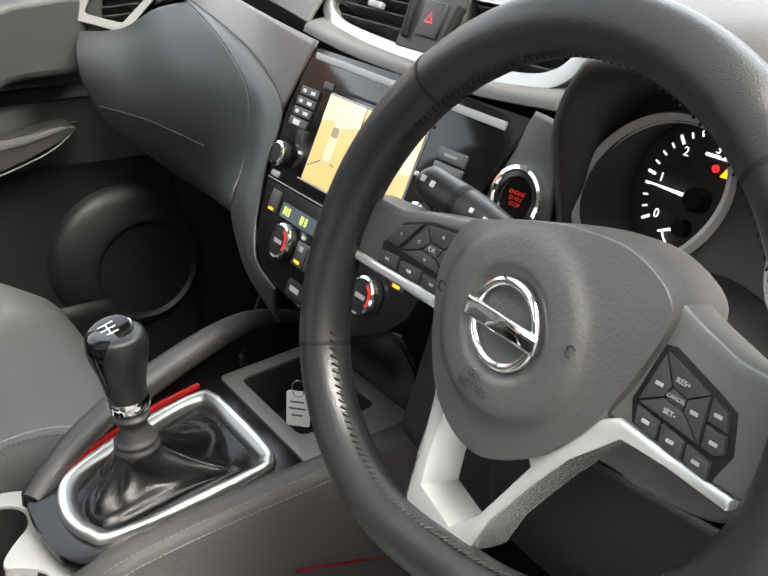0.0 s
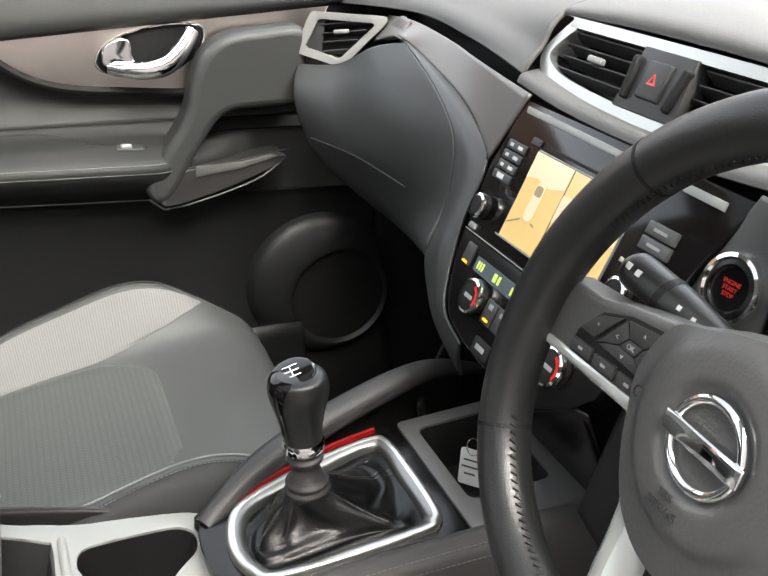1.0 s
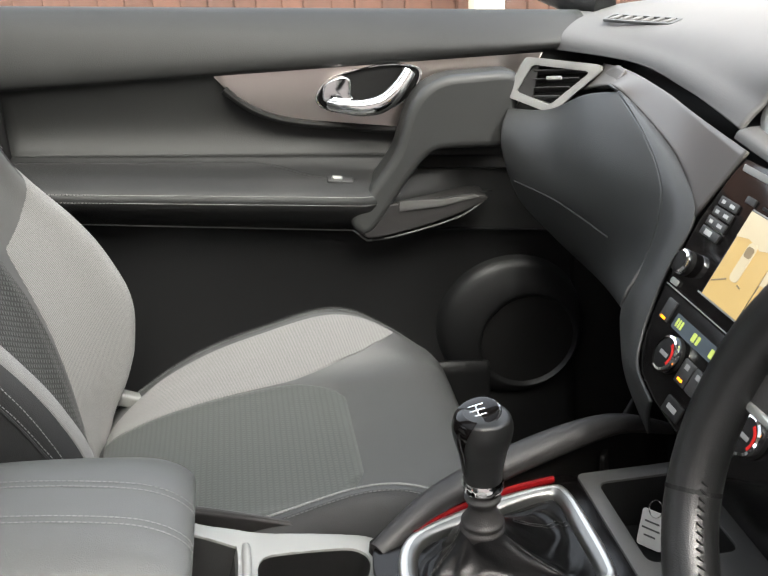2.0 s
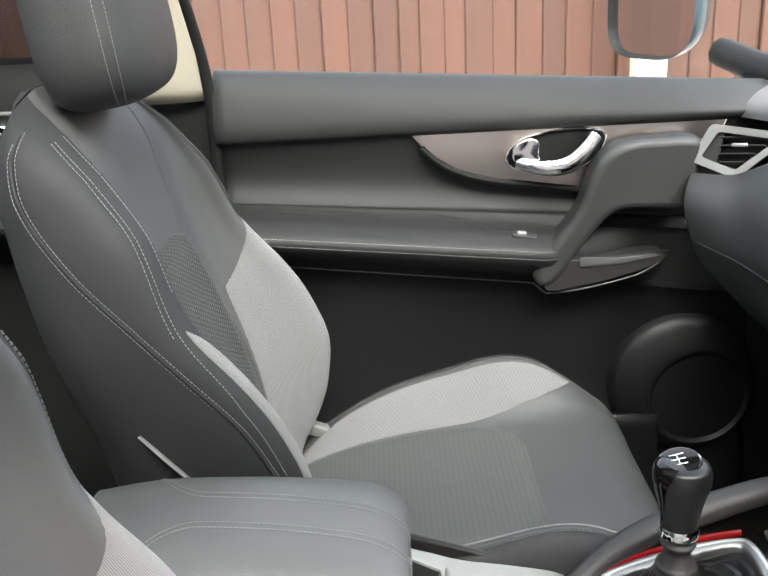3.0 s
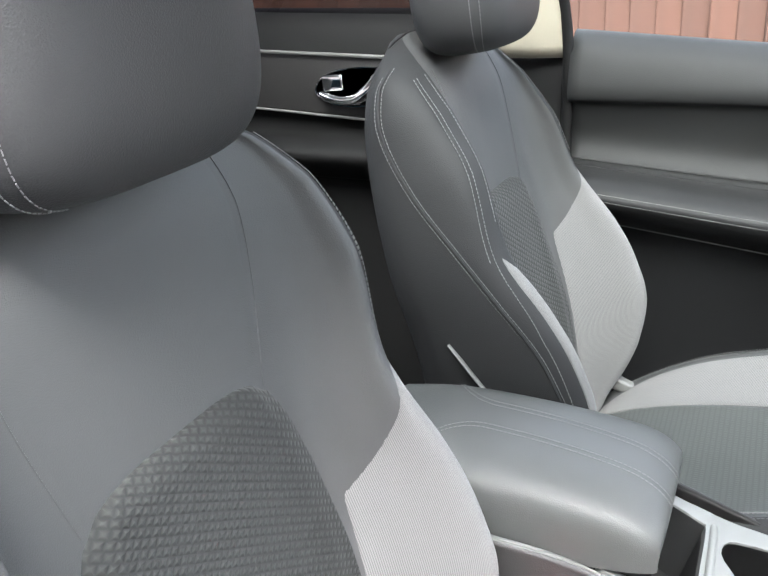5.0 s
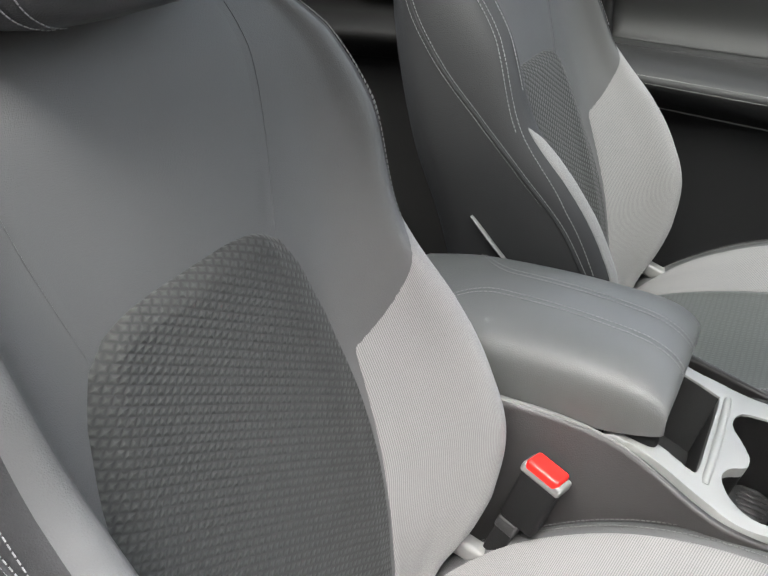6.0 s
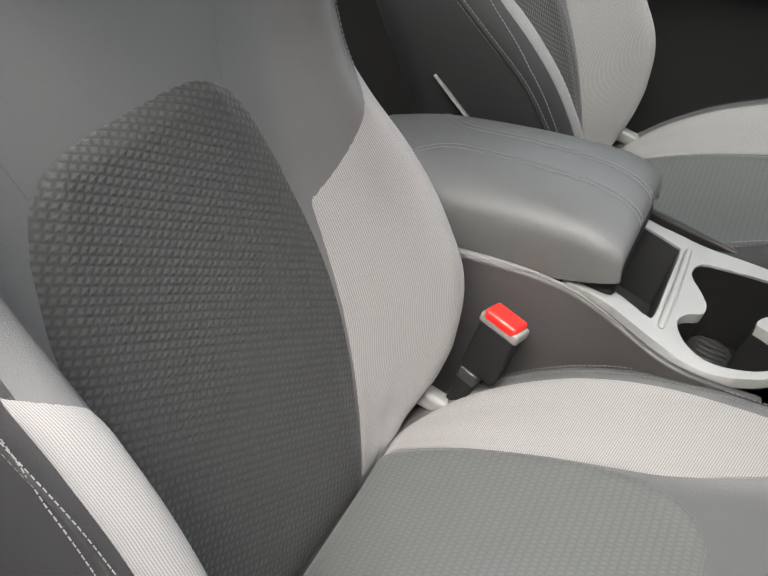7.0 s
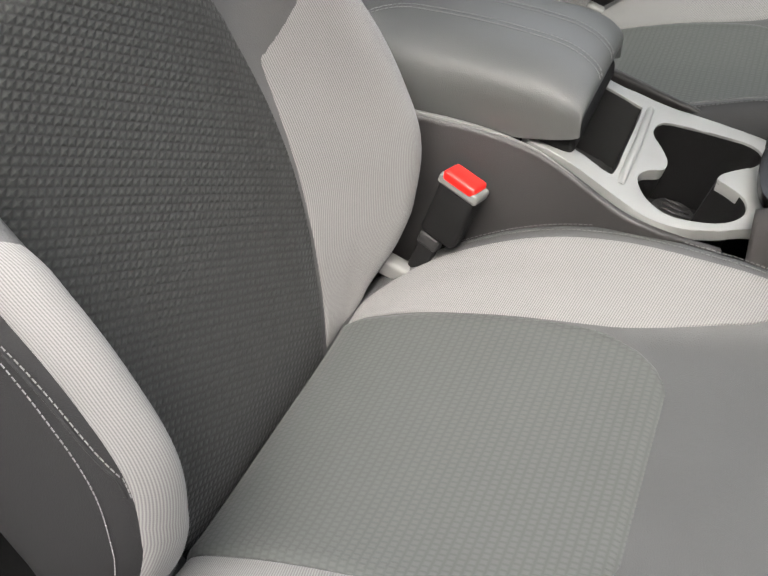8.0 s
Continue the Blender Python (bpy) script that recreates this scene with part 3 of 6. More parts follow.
        part("side_cover", plate([(-0.56, 0.30), (-0.08, 0.30), (-0.05, 0.42), (-0.50, 0.45), (-0.62, 0.44)], 0.02, axes((SEAT_X + side * 0.225, SEAT_Y, 0), (0, 1, 0), (0, 0, 1)), 0.006), PLASTIC_DARK, seat)
        br = axes((SEAT_X + side * 0.205, SEAT_Y - 0.535, 0.568), (0, 1, 0), (0, 0, 1))
        part("hinge_cover", rbox(br @ pose(0, 0, 0, 0, 0, -22), (0.070, 0.022, 0.020), 0.006), PLASTIC_PALE, seat, "grey hinge bracket")
    return seat


set_seat(0.360, 0.0, 11.0, 0.15, 0.0, -0.008)
driver_seat = front_seat()
tagged(driver_seat, "dark grey leatherette driver's seat with pale ribbed cloth bolsters")
set_seat(-0.352, 0.038, 13.5, -0.055, 0.018, 0.022)
passenger_seat = front_seat()
tagged(passenger_seat, "dark grey leatherette passenger seat with pale ribbed cloth bolsters")
part("recliner_lever", sweep(curve([(-0.1165, -0.630, 0.804), (-0.112, -0.60, 0.772), (-0.110, -0.565, 0.735)], 8), 0.0036, 8, flat=0.5), PLASTIC_PALE, passenger_seat, "thin grey recliner lever")

# ---- centre console ----
console = thing("centre_console", "black centre console with pale grey satin frame", "console", at=(0, -0.2, 0.3))
# side walls with soft top pads
for side, name in ((1, "side_panel"), (-1, "side_panel")):
    xs = side * 0.108
    crest = [(xs, -0.75, 0.730), (xs, -0.55, 0.720), (xs * 0.90, -0.41, 0.694), (xs * 1.22, -0.30, 0.656), (xs * 1.04, -0.22, 0.626)] if side > 0 else [(xs, -0.75, 0.730), (xs, -0.55, 0.720), (xs * 0.93, -0.40, 0.694), (xs * 1.07, -0.30, 0.652), (xs * 0.98, -0.22, 0.628)]
    wall = patch([crest,
                  [(xs * 1.06, -0.75, 0.60), (xs * 1.06, -0.55, 0.60), (xs * 1.06, -0.41, 0.60), (xs * 1.16, -0.30, 0.58), (xs * 1.06, -0.22, 0.58)],
                  [(xs * 1.12, -0.75, 0.30), (xs * 1.12, -0.55, 0.30), (xs * 1.12, -0.41, 0.30), (xs * 1.12, -0.30, 0.30), (xs * 1.12, -0.22, 0.30)]], 30, 16)
    part(name, wall, CONSOLE_SIDE, console, thick=0.006)
    part("side_edge", sweep(curve(crest, 40)[:26] if side > 0 else curve(crest, 40), lambda t: 0.003 - 0.0028 * max(0.0, (t - 0.6) / 0.4), 8), PLASTIC_PALE if side > 0 else PLASTIC_LOW, console, "moulded edge")
tilt = axes((0, -0.30, 0.661), (1, 0, 0), (0, 1, -0.32))
cups = [p[:2] for p in curve([(x, y, 0) for x, y in ((-0.050, 0.002), (-0.063, 0.030), (-0.073, 0.062), (-0.080, 0.092), (-0.070, 0.107), (-0.046, 0.104), (-0.024, 0.088), (-0.004, 0.073), (0.010, 0.070), (0.014, 0.082),
        (0.024, 0.099), (0.048, 0.102), (0.076, 0.086), (0.095, 0.058), (0.102, 0.032), (0.090, 0.010), (0.066, -0.002), (0.047, 0.004), (0.034, 0.018), (0.016, 0.019), (0.000, 0.010), (-0.024, -0.004))], 66, True)]
cups = [(x + 0.007, y - 0.004) for x, y in cups]
bin_hole = [p[:2] for p in curve([(x, y, 0) for x, y in ((-0.066, -0.078), (-0.058, -0.086), (0.000, -0.086), (0.058, -0.085), (0.068, -0.078), (0.078, -0.052), (0.085, -0.035), (0.078, -0.028), (0.020, -0.027), (-0.046, -0.027), (-0.056, -0.034))], 55, True)]
frame_outline = [p[:2] for p in curve([(x, y, 0) for x, y in ((-0.082, -0.122), (0.000, -0.123), (0.082, -0.121), (0.094, -0.075), (0.117, -0.018), (0.127, 0.015), (0.121, 0.045), (0.100, 0.078), (0.074, 0.108), (0.056, 0.150), (-0.060, 0.150), (-0.094, 0.112), (-0.090, 0.06), (-0.080, 0.0), (-0.080, -0.05))], 90, True)]
part("holder_frame", plate(frame_outline, 0.012, tilt, 0.004, [bin_hole, cups]), SATIN, console, "pale grey satin frame round bin and cup holders")


def well(outline, depth, m, parent, name, mat):
    def f(u, v):
        k = u * len(outline)
        i = int(k) % len(outline)
        j = (i + 1) % len(outline)
        p = Vector(outline[i]).lerp(Vector(outline[j]), k - int(k))
        return m @ Vector((p[0] * (1 - 0.10 * v), p[1] * (1 - 0.04 * v), -0.003 - depth * v))
    bm = grid(f, len(outline), 6, True)
    bm.faces.new([bm.verts.new(f(i / len(outline), 1)) for i in range(len(outline))])
    return part(name, bm, mat, parent)


well(bin_hole, 0.075, tilt, console, "bin_well", PLASTIC)
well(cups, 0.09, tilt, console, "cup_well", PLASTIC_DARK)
part("divider_ridge", sweep([tilt @ Vector(p) for p in curve([(-0.060, -0.019, -0.002), (-0.040, -0.019, 0.002), (0.020, -0.0185, 0.003), (0.070, -0.019, 0.002), (0.094, -0.019, -0.002)], 24)], 0.0042, 10, flat=0.7), SATIN, console, "rounded ridge between bin and cup holders")
part("bin_mat", plate(rect(0.10, 0.034, 0.004, 2, 0.005, -0.055), 0.003, tilt @ pose(0, 0, -0.072)), PLASTIC, console, "ribbed rubber mat")

for cx, cy in ((-0.034, 0.052), (0.060, 0.046)):
    disc = part("cup_mat", plate([(cx + 0.026 * math.cos(2 * math.pi * k / 32), cy + 0.026 * math.sin(2 * math.pi * k / 32)) for k in range(32)], 0.003, tilt @ pose(0, 0, -0.089), 0.001), PLASTIC, console, "black rubber cup mat")
    for k in range(-2, 3):
        part("rib", rbox(tilt @ pose(cx + 0.009 * k, cy, -0.088), (0.003, 0.036 - 0.004 * abs(k), 0.003), 0.001, 1), PLASTIC_LOW, disc)

armrest = thing("armrest", "grey leatherette centre armrest lid with pale double stitching", "armrest", at=(0, -0.5, 0.70))
AR = ((-0.67, 0.772), (-0.60, 0.782), (-0.50, 0.779), (-0.42, 0.769), (-0.385, 0.760), (-0.364, 0.746), (-0.360, 0.733), (-0.368, 0.719), (-0.392, 0.7135))


def lid(u, v):
    y, top = cr([Vector((*p, 0)) for p in AR], v * 8)[:2]
    low = 0.690 + 0.022 * v
    h = max(top - low, 0.001)
    th = math.pi * (u - 0.5)
    q = lambda x, p: math.copysign(abs(x) ** p, x)
    bulge = 0.100 - 0.010 * max(0, v * 8 - 4) / 4
    if th < 0:
        bulge -= 0.034 * max(0.0, (v - 0.40) / 0.6) ** 1.5
    return Vector((-0.006 + bulge * q(math.sin(th), 0.62), y + 0.004 * math.cos(th), low + h * q(math.cos(th), 0.42)))


lid_ob = part("lid", grid(lid, 48, 56), LEATHER_ARM, armrest)
sew = bmesh.new()
for x0, way in ((-0.041, -1), (-0.033, -1), (0.008, 1), (0.016, 1)):
    path = []
    for k in range(70):
        v = 0.115 + 0.575 * k / 69
        xo = x0 + 0.034 * (v - 0.115) + way * 0.050 * max(0.0, (0.19 - v) / 0.075) ** 2
        lo, hi = 0.0, 1.0
        for _ in range(20):
            mid = (lo + hi) / 2
            lo, hi = (mid, hi) if lid(mid, v).x < xo else (lo, mid)
        path.append(lid(lo, v) + Vector((0, 0, 0.0010)))
    stitches(path, (0, 0, 1), bm=sew)
tagged(part("stitching", sew, THREAD, lid_ob), kind="stuff")
part("lid_base", rbox(pose(-0.006, -0.51, 0.692), (0.18, 0.29, 0.02), 0.006), PLASTIC_DARK, armrest)

# seat belt buckle
buckle = thing("seat_belt_buckle", "black seat belt buckle with red release button", "buckle", at=(0.142, -0.50, 0.56))
bk = axes((0.142, -0.4525, 0.670), (0.25, 0.90, -0.32), (-0.12, 0.30, 0.92)) @ Matrix.Scale(0.92, 4)
part("housing", rbox(bk @ pose(0, -0.038, 0), (0.044, 0.066, 0.024), 0.005), PLASTIC_DARK, buckle)
part("surround", rbox(bk @ pose(0, -0.0035, 0), (0.0490, 0.0125, 0.0270), 0.0035, 3), PLASTIC_PALE, buckle, "pale worn button surround")
part("release_button", rbox(bk @ pose(-0.0012, 0.0018, 0.0), (0.0405, 0.0130, 0.0278), 0.0045, 4), RED, buckle, "bright red release button")
part("stalk", rbox(bk @ pose(-0.008, -0.098, 0), (0.022, 0.054, 0.012), 0.003), PLASTIC_DARK, buckle)
part("stalk_clip", rbox(bk @ pose(-0.008, -0.082, 0), (0.025, 0.016, 0.015), 0.003), PLASTIC, buckle, "grey clip on the stalk")

# ---- gear lever ----
gear = thing("gear_lever", "black gear lever with leather boot and chrome collar", "gear lever", at=(-0.02, -0.08, 0.63))
ring2 = [(-0.097, -0.012), (-0.086, 0.004), (-0.030, 0.007), (0.025, 0.006), (0.043, 0.000), (0.051, -0.022), (0.054, -0.145), (0.036, -0.170), (0.000, -0.177), (-0.040, -0.166), (-0.061, -0.138), (-0.086, -0.070)]
GZ = 0.657
ring_path = [Vector((p[0], p[1], GZ)) for p in curve([(x, y, 0) for x, y in ring2], 80, True)]
mid_ring = sum(ring_path, Vector((0, 0, 0))) / len(ring_path)


def ring_band(profile):
    """A band round the boot: the profile lists how far inside the ring and how high."""
    def f(u, v):
        k = u * len(ring_path)
        p = ring_path[int(k) % 80].lerp(ring_path[(int(k) + 1) % 80], k - int(k))
        a, z = cr([Vector((*q, 0)) for q in profile], v * (len(profile) - 1))[:2]
        return p + (mid_ring - p).normalized() * a + Vector((0, 0, z))
    return grid(f, 80, 16, True)


part("boot_frame", ring_band([(-0.0056, -0.006), (-0.0052, -0.001), (-0.0034, 0.0022), (0.000, 0.0030), (0.0034, 0.0020)]), SILVER, gear, "satin silver boot frame")
part("inner_frame", ring_band([(0.0034, 0.0020), (0.0070, 0.0008), (0.0105, -0.0016), (0.0125, -0.0060), (0.0130, -0.0120)]), INNER_SATIN, gear, "duller inner slope of the boot frame")
NECK = Vector((-0.010, -0.102, 0.700))


def boot(u, v):
    k = u * 80
    p = ring_path[int(k) % 80].lerp(ring_path[(int(k) + 1) % 80], k - int(k))
    p = p + (mid_ring - p).normalized() * 0.012
    a = 2 * math.pi * u
    out = (p - mid_ring).normalized()
    tip = Vector((NECK.x, NECK.y, NECK.z - 0.010)) + Vector((out.x, out.y, 0)) * 0.021
    q = p.lerp(tip, v ** 0.92)
    q.z = p.z - 0.008 + (tip.z - p.z + 0.008) * v ** 1.25
    swell = math.sin(math.pi * min(1, v)) ** 0.8
    pleat = 0.0075 * math.cos(4 * (a - 0.80)) + 0.0022 * math.sin(9 * a - 6 * v + 0.7) + 0.0006 * math.sin(17 * a + 9 * v)
    low = 0.0018 * math.sin(22 * v + 3 * math.sin(2 * a)) * math.exp(-((v - 0.2) / 0.22) ** 2)
    return q + out * (pleat * swell) + Vector((0, 0, 1)) * (low - 0.006 * swell)


bt = part("boot", grid(boot, 120, 48, True), BOOT, gear, "black creased leather boot")
sew = bmesh.new()
for u0 in (0.127, 0.377, 0.627, 0.877):
    for du in (0.0, 0.010):
        stitches([boot(u0 + du, 0.04 + 0.80 * k / 30) + Vector((0, 0, 0.0012)) for k in range(31)], (0, 0, 1), bm=sew)
tagged(part("stitching", sew, PLASTIC, bt), kind="stuff")
up = axes((-0.010, -0.102, 0.70), (1, 0, 0), (0, 1, 0.0))
part("neck", lathe([(p[0], p[1]) for p in curve([(0.88 * x, z, 0) for x, z in ((0.0235, -0.016), (0.0240, -0.010), (0.0215, -0.006), (0.0225, -0.002), (0.0190, 0.002), (0.0150, 0.010), (0.0148, 0.016), (0.0185, 0.021), (0.0190, 0.024), (0.0155, 0.027), (0.0160, 0.034))], 44)], up), PLASTIC_LOW, gear, "ribbed black neck")
part("collar", lathe([(0.0155, 0.032), (0.0185, 0.033), (0.0190, 0.040), (0.0175, 0.043)], up), CHROME, gear, "chrome collar")
knob_prof = [(0.0172, 0.042), (0.0182, 0.054), (0.0210, 0.070), (0.0245, 0.083), (0.0264, 0.093), (0.0256, 0.102), (0.0208, 0.1085), (0.0, 0.111)]
kn = bmesh.new()
kp = curve([(r, h, 0) for r, h in knob_prof], 28)
lathe([(max(p[0], 0.0), p[1]) for p in kp], up, 40, kn)
part("knob", kn, WHEEL, gear, "satin black knob")


def knob_face(u, v):
    a = radians(272) + (u - 0.5) * (2.0 - 1.3 * v)
    p = cr(kp, 24 - 21 * v)
    return up @ Vector(((p[0] + 0.0008) * math.cos(a), (p[0] + 0.0008) * math.sin(a), p[1] + 0.0004))


part("knob_face", grid(knob_face, 20, 24), GLOSS, gear, "gloss black face of the knob")
kt = axes((-0.012, -0.1065, 0.8110), (1, 0, -0.12), (0, 0.96, 0.24))
part("plate_ring", lathe([(0.0190, -0.003), (0.0203, -0.0024), (0.0208, -0.004), (0.020, -0.010)], kt), CHROME, gear, "thin chrome ring")
part("shift_plate", plate(ellipse(0.0195, 0.0195), 0.012, kt, 0.003), GLOSS, gear, "gloss black plate with chrome shift pattern")
pat = bmesh.new()
for dx in (-0.007, 0.0, 0.007):
    rbox(kt @ pose(dx, 0, 0.0004), (0.0014, 0.014, 0.001), 0.0003, 1, pat)
rbox(kt @ pose(0, 0, 0.0004), (0.015, 0.0014, 0.001), 0.0003, 1, pat)
part("shift_pattern", pat, CHROME, gear)

# tray round the lever, knee rails, forward cubby
tray = thing("gear_surround", "gloss black gear surround between padded rails", "console trim", at=(0, -0.05, 0.60))
outer = [(-0.112, 0.03), (0.068, 0.034), (0.074, -0.05), (0.074, -0.16), (0.050, -0.195), (-0.02, -0.203), (-0.058, -0.190), (-0.082, -0.14), (-0.106, -0.05)]
part("surround_plate", plate([(p[0], p[1]) for p in curve([(x, y, 0) for x, y in outer], 60, True)], 0.012, axes((0, 0, GZ - 0.004), (1, 0, 0), (0, 1, 0)), 0.003, [[(p.x, p.y) for p in ring_path[::2]]]), GLOSS_LOW, tray)
rail_l = curve([(-0.045, -0.195, 0.648), (-0.082, -0.135, 0.668), (-0.112, -0.06, 0.680), (-0.136, 0.03, 0.691), (-0.150, 0.09, 0.689), (-0.152, 0.15, 0.672)], 30)
part("knee_rail", sweep(rail_l, lambda t: 0.011 + 0.008 * math.sin(math.pi * t) - 0.005 * t, 14, flat=0.9), PLASTIC_LOW, tray, "soft black knee rail")
pts = curve([(-0.056, -0.160, 0.658), (-0.072, -0.130, 0.660), (-0.084, -0.096, 0.660), (-0.099, -0.050, 0.660), (-0.106, -0.002, 0.661)], 24)
part("light_strip", sweep(pts, 0.0040, 8), RED_STRIP, tray, "red lit strip")
part("side_wall", patch([[(-0.05, -0.20, 0.655), (-0.095, -0.13, 0.668), (-0.128, -0.05, 0.678), (-0.155, 0.05, 0.685), (-0.17, 0.13, 0.68)],
                         [(-0.10, -0.20, 0.55), (-0.125, -0.13, 0.55), (-0.145, -0.05, 0.55), (-0.17, 0.05, 0.55), (-0.18, 0.13, 0.55)],
                         [(-0.12, -0.20, 0.30), (-0.14, -0.13, 0.30), (-0.155, -0.05, 0.30), (-0.18, 0.05, 0.30), (-0.19, 0.13, 0.30)]], 24, 10), PLASTIC_DARK, tray, thick=0.006)
knee = patch([[(0.062, -0.198, 0.640), (0.066, -0.15, 0.656), (0.072, -0.06, 0.662), (0.076, 0.05, 0.662), (0.08, 0.16, 0.66)],
              [(0.080, -0.198, 0.646), (0.084, -0.15, 0.664), (0.088, -0.06, 0.669), (0.092, 0.05, 0.669), (0.096, 0.16, 0.668)],
              [(0.098, -0.198, 0.632), (0.102, -0.15, 0.648), (0.106, -0.06, 0.653), (0.110, 0.05, 0.653), (0.114, 0.16, 0.652)],
              [(0.108, -0.198, 0.56), (0.114, -0.15, 0.56), (0.118, -0.06, 0.56), (0.122, 0.05, 0.56), (0.126, 0.16, 0.56)],
              [(0.112, -0.198, 0.30), (0.120, -0.15, 0.30), (0.124, -0.06, 0.30), (0.128, 0.05, 0.30), (0.132, 0.16, 0.30)]], 24, 30)
kp_ob = part("knee_pad", knee, LEATHER_KNEE, tray, "dark leatherette knee pad with pale stitching", thick=0.004)
sew = bmesh.new()
for dx, dz in ((0.0, 0.0), (0.009, -0.007)):
    stitches([p + Vector((dx, 0, dz)) for p in curve([(0.092, -0.185, 0.654), (0.094, -0.15, 0.6645), (0.098, -0.06, 0.6695), (0.103, 0.05, 0.6695)], 40)], (0.5, 0, 1), bm=sew)
tagged(part("stitching", sew, THREAD_DIM, kp_ob), kind="stuff")
part("red_piping", sweep(curve([(0.1225, -0.022, 0.592), (0.1235, 0.03, 0.573), (0.1245, 0.083, 0.551)], 12), 0.0012, 6), RED_STRIP, tray, "thin red piping")
cub = axes((0, 0, 0.656), (1, 0, 0), (0, 1, 0))
cub_hole = rect(0.128, 0.088, 0.010, 3, -0.034, 0.087)
part("cubby_frame", plate(rect(0.198, 0.134, 0.006, 2, -0.018, 0.0935), 0.010, cub, 0.003, [cub_hole]), CUBBY, tray, "grey cubby frame")
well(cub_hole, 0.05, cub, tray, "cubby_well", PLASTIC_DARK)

key = thing("key_tag", "white paper key tag on a wire ring", "key tag", at=(-0.04, 0.078, 0.61))
kt2 = axes((-0.040, 0.078, 0.634), (0.80, 0.58, 0.05), (-0.25, 0.22, 0.95)) @ Matrix.Scale(0.9, 4)
part("tag", plate(rect(0.030, 0.042, 0.003, 2), 0.0012, kt2), WHITE_PLASTIC, key)
part("wire_ring", sweep([kt2 @ Vector((0.008 * math.cos(a), 0.024 + 0.010 * math.sin(a), 0)) for a in (2 * math.pi * i / 20 for i in range(20))], 0.0007, 6, True), CHROME, key)
bars = bmesh.new()
for k, w in enumerate((0.018, 0.022, 0.014)):
    rbox(kt2 @ pose(-0.001, 0.008 - 0.008 * k, 0.0004), (w, 0.0022, 0.0006), 0.0002, 1, bars)
part("tag_marking", bars, LEATHER, key)

# ---- dashboard ----
dash = thing("dashboard", "black soft-touch dashboard with silver-framed vents", "dashboard", at=(0, 0.3, 0.7))
bulge = [[(-0.637, 0.099, 0.927), (-0.595, 0.146, 0.930), (-0.519, 0.171, 0.964), (-0.441, 0.184, 0.982)],
         [(-0.614, 0.084, 0.903), (-0.543, 0.129, 0.912), (-0.433, 0.153, 0.942), (-0.316, 0.164, 0.963)],
         [(-0.599, 0.083, 0.867), (-0.493, 0.121, 0.881), (-0.351, 0.138, 0.909), (-0.228, 0.149, 0.932)],
         [(-0.579, 0.100, 0.812), (-0.446, 0.123, 0.841), (-0.315, 0.136, 0.866), (-0.203, 0.138, 0.897)],
         [(-0.541, 0.130, 0.774), (-0.452, 0.144, 0.785), (-0.324, 0.142, 0.813), (-0.198, 0.124, 0.854)],
         [(-0.540, 0.175, 0.726), (-0.455, 0.173, 0.733), (-0.335, 0.145, 0.763), (-0.186, 0.097, 0.813)],
         [(-0.520, 0.190, 0.715), (-0.440, 0.190, 0.712), (-0.350, 0.180, 0.720), (-0.240, 0.150, 0.750)]]
part("glovebox_panel", patch(bulge, 60, 60), GLOVE_SHADED, dash, "smooth glovebox bulge, colour darkened for shade", thick=0.004)
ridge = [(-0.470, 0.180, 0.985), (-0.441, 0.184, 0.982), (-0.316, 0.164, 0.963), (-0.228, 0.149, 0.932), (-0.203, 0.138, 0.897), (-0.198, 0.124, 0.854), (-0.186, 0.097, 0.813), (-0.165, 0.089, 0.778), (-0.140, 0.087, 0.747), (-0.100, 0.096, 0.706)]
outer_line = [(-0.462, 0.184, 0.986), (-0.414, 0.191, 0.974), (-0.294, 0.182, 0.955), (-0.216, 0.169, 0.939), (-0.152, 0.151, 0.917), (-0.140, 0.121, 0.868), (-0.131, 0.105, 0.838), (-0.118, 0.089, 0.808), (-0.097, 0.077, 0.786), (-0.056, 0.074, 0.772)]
part("glovebox_flank", patch([ridge, [(Vector(a) * 0.45 + Vector(b) * 0.55) + Vector((0.004, -0.004, 0.003)) for a, b in zip(ridge, outer_line)], outer_line], 60, 12), GLOVE_SHADED, dash, "lit flank beside the glovebox", thick=0.003)
part("lid_seam", sweep([Vector(p) for p in curve([(-0.570, 0.090, 0.838), (-0.480, 0.114, 0.838), (-0.405, 0.126, 0.836), (-0.330, 0.134, 0.834)], 24)], 0.0012, 6), PLASTIC, dash, "thin edge of the glovebox lid")
part("trim_wedge", patch([[(-0.62, 0.236, 0.985), (-0.50, 0.222, 0.996), (-0.38, 0.218, 0.992), (-0.30, 0.210, 0.988), (-0.22, 0.198, 0.987), (-0.127, 0.185, 0.986)], [(-0.60, 0.20, 0.955)] + outer_line[:5]], 40, 10), TRIM_WARM, dash, "satin grey-brown trim wedge", thick=0.003)
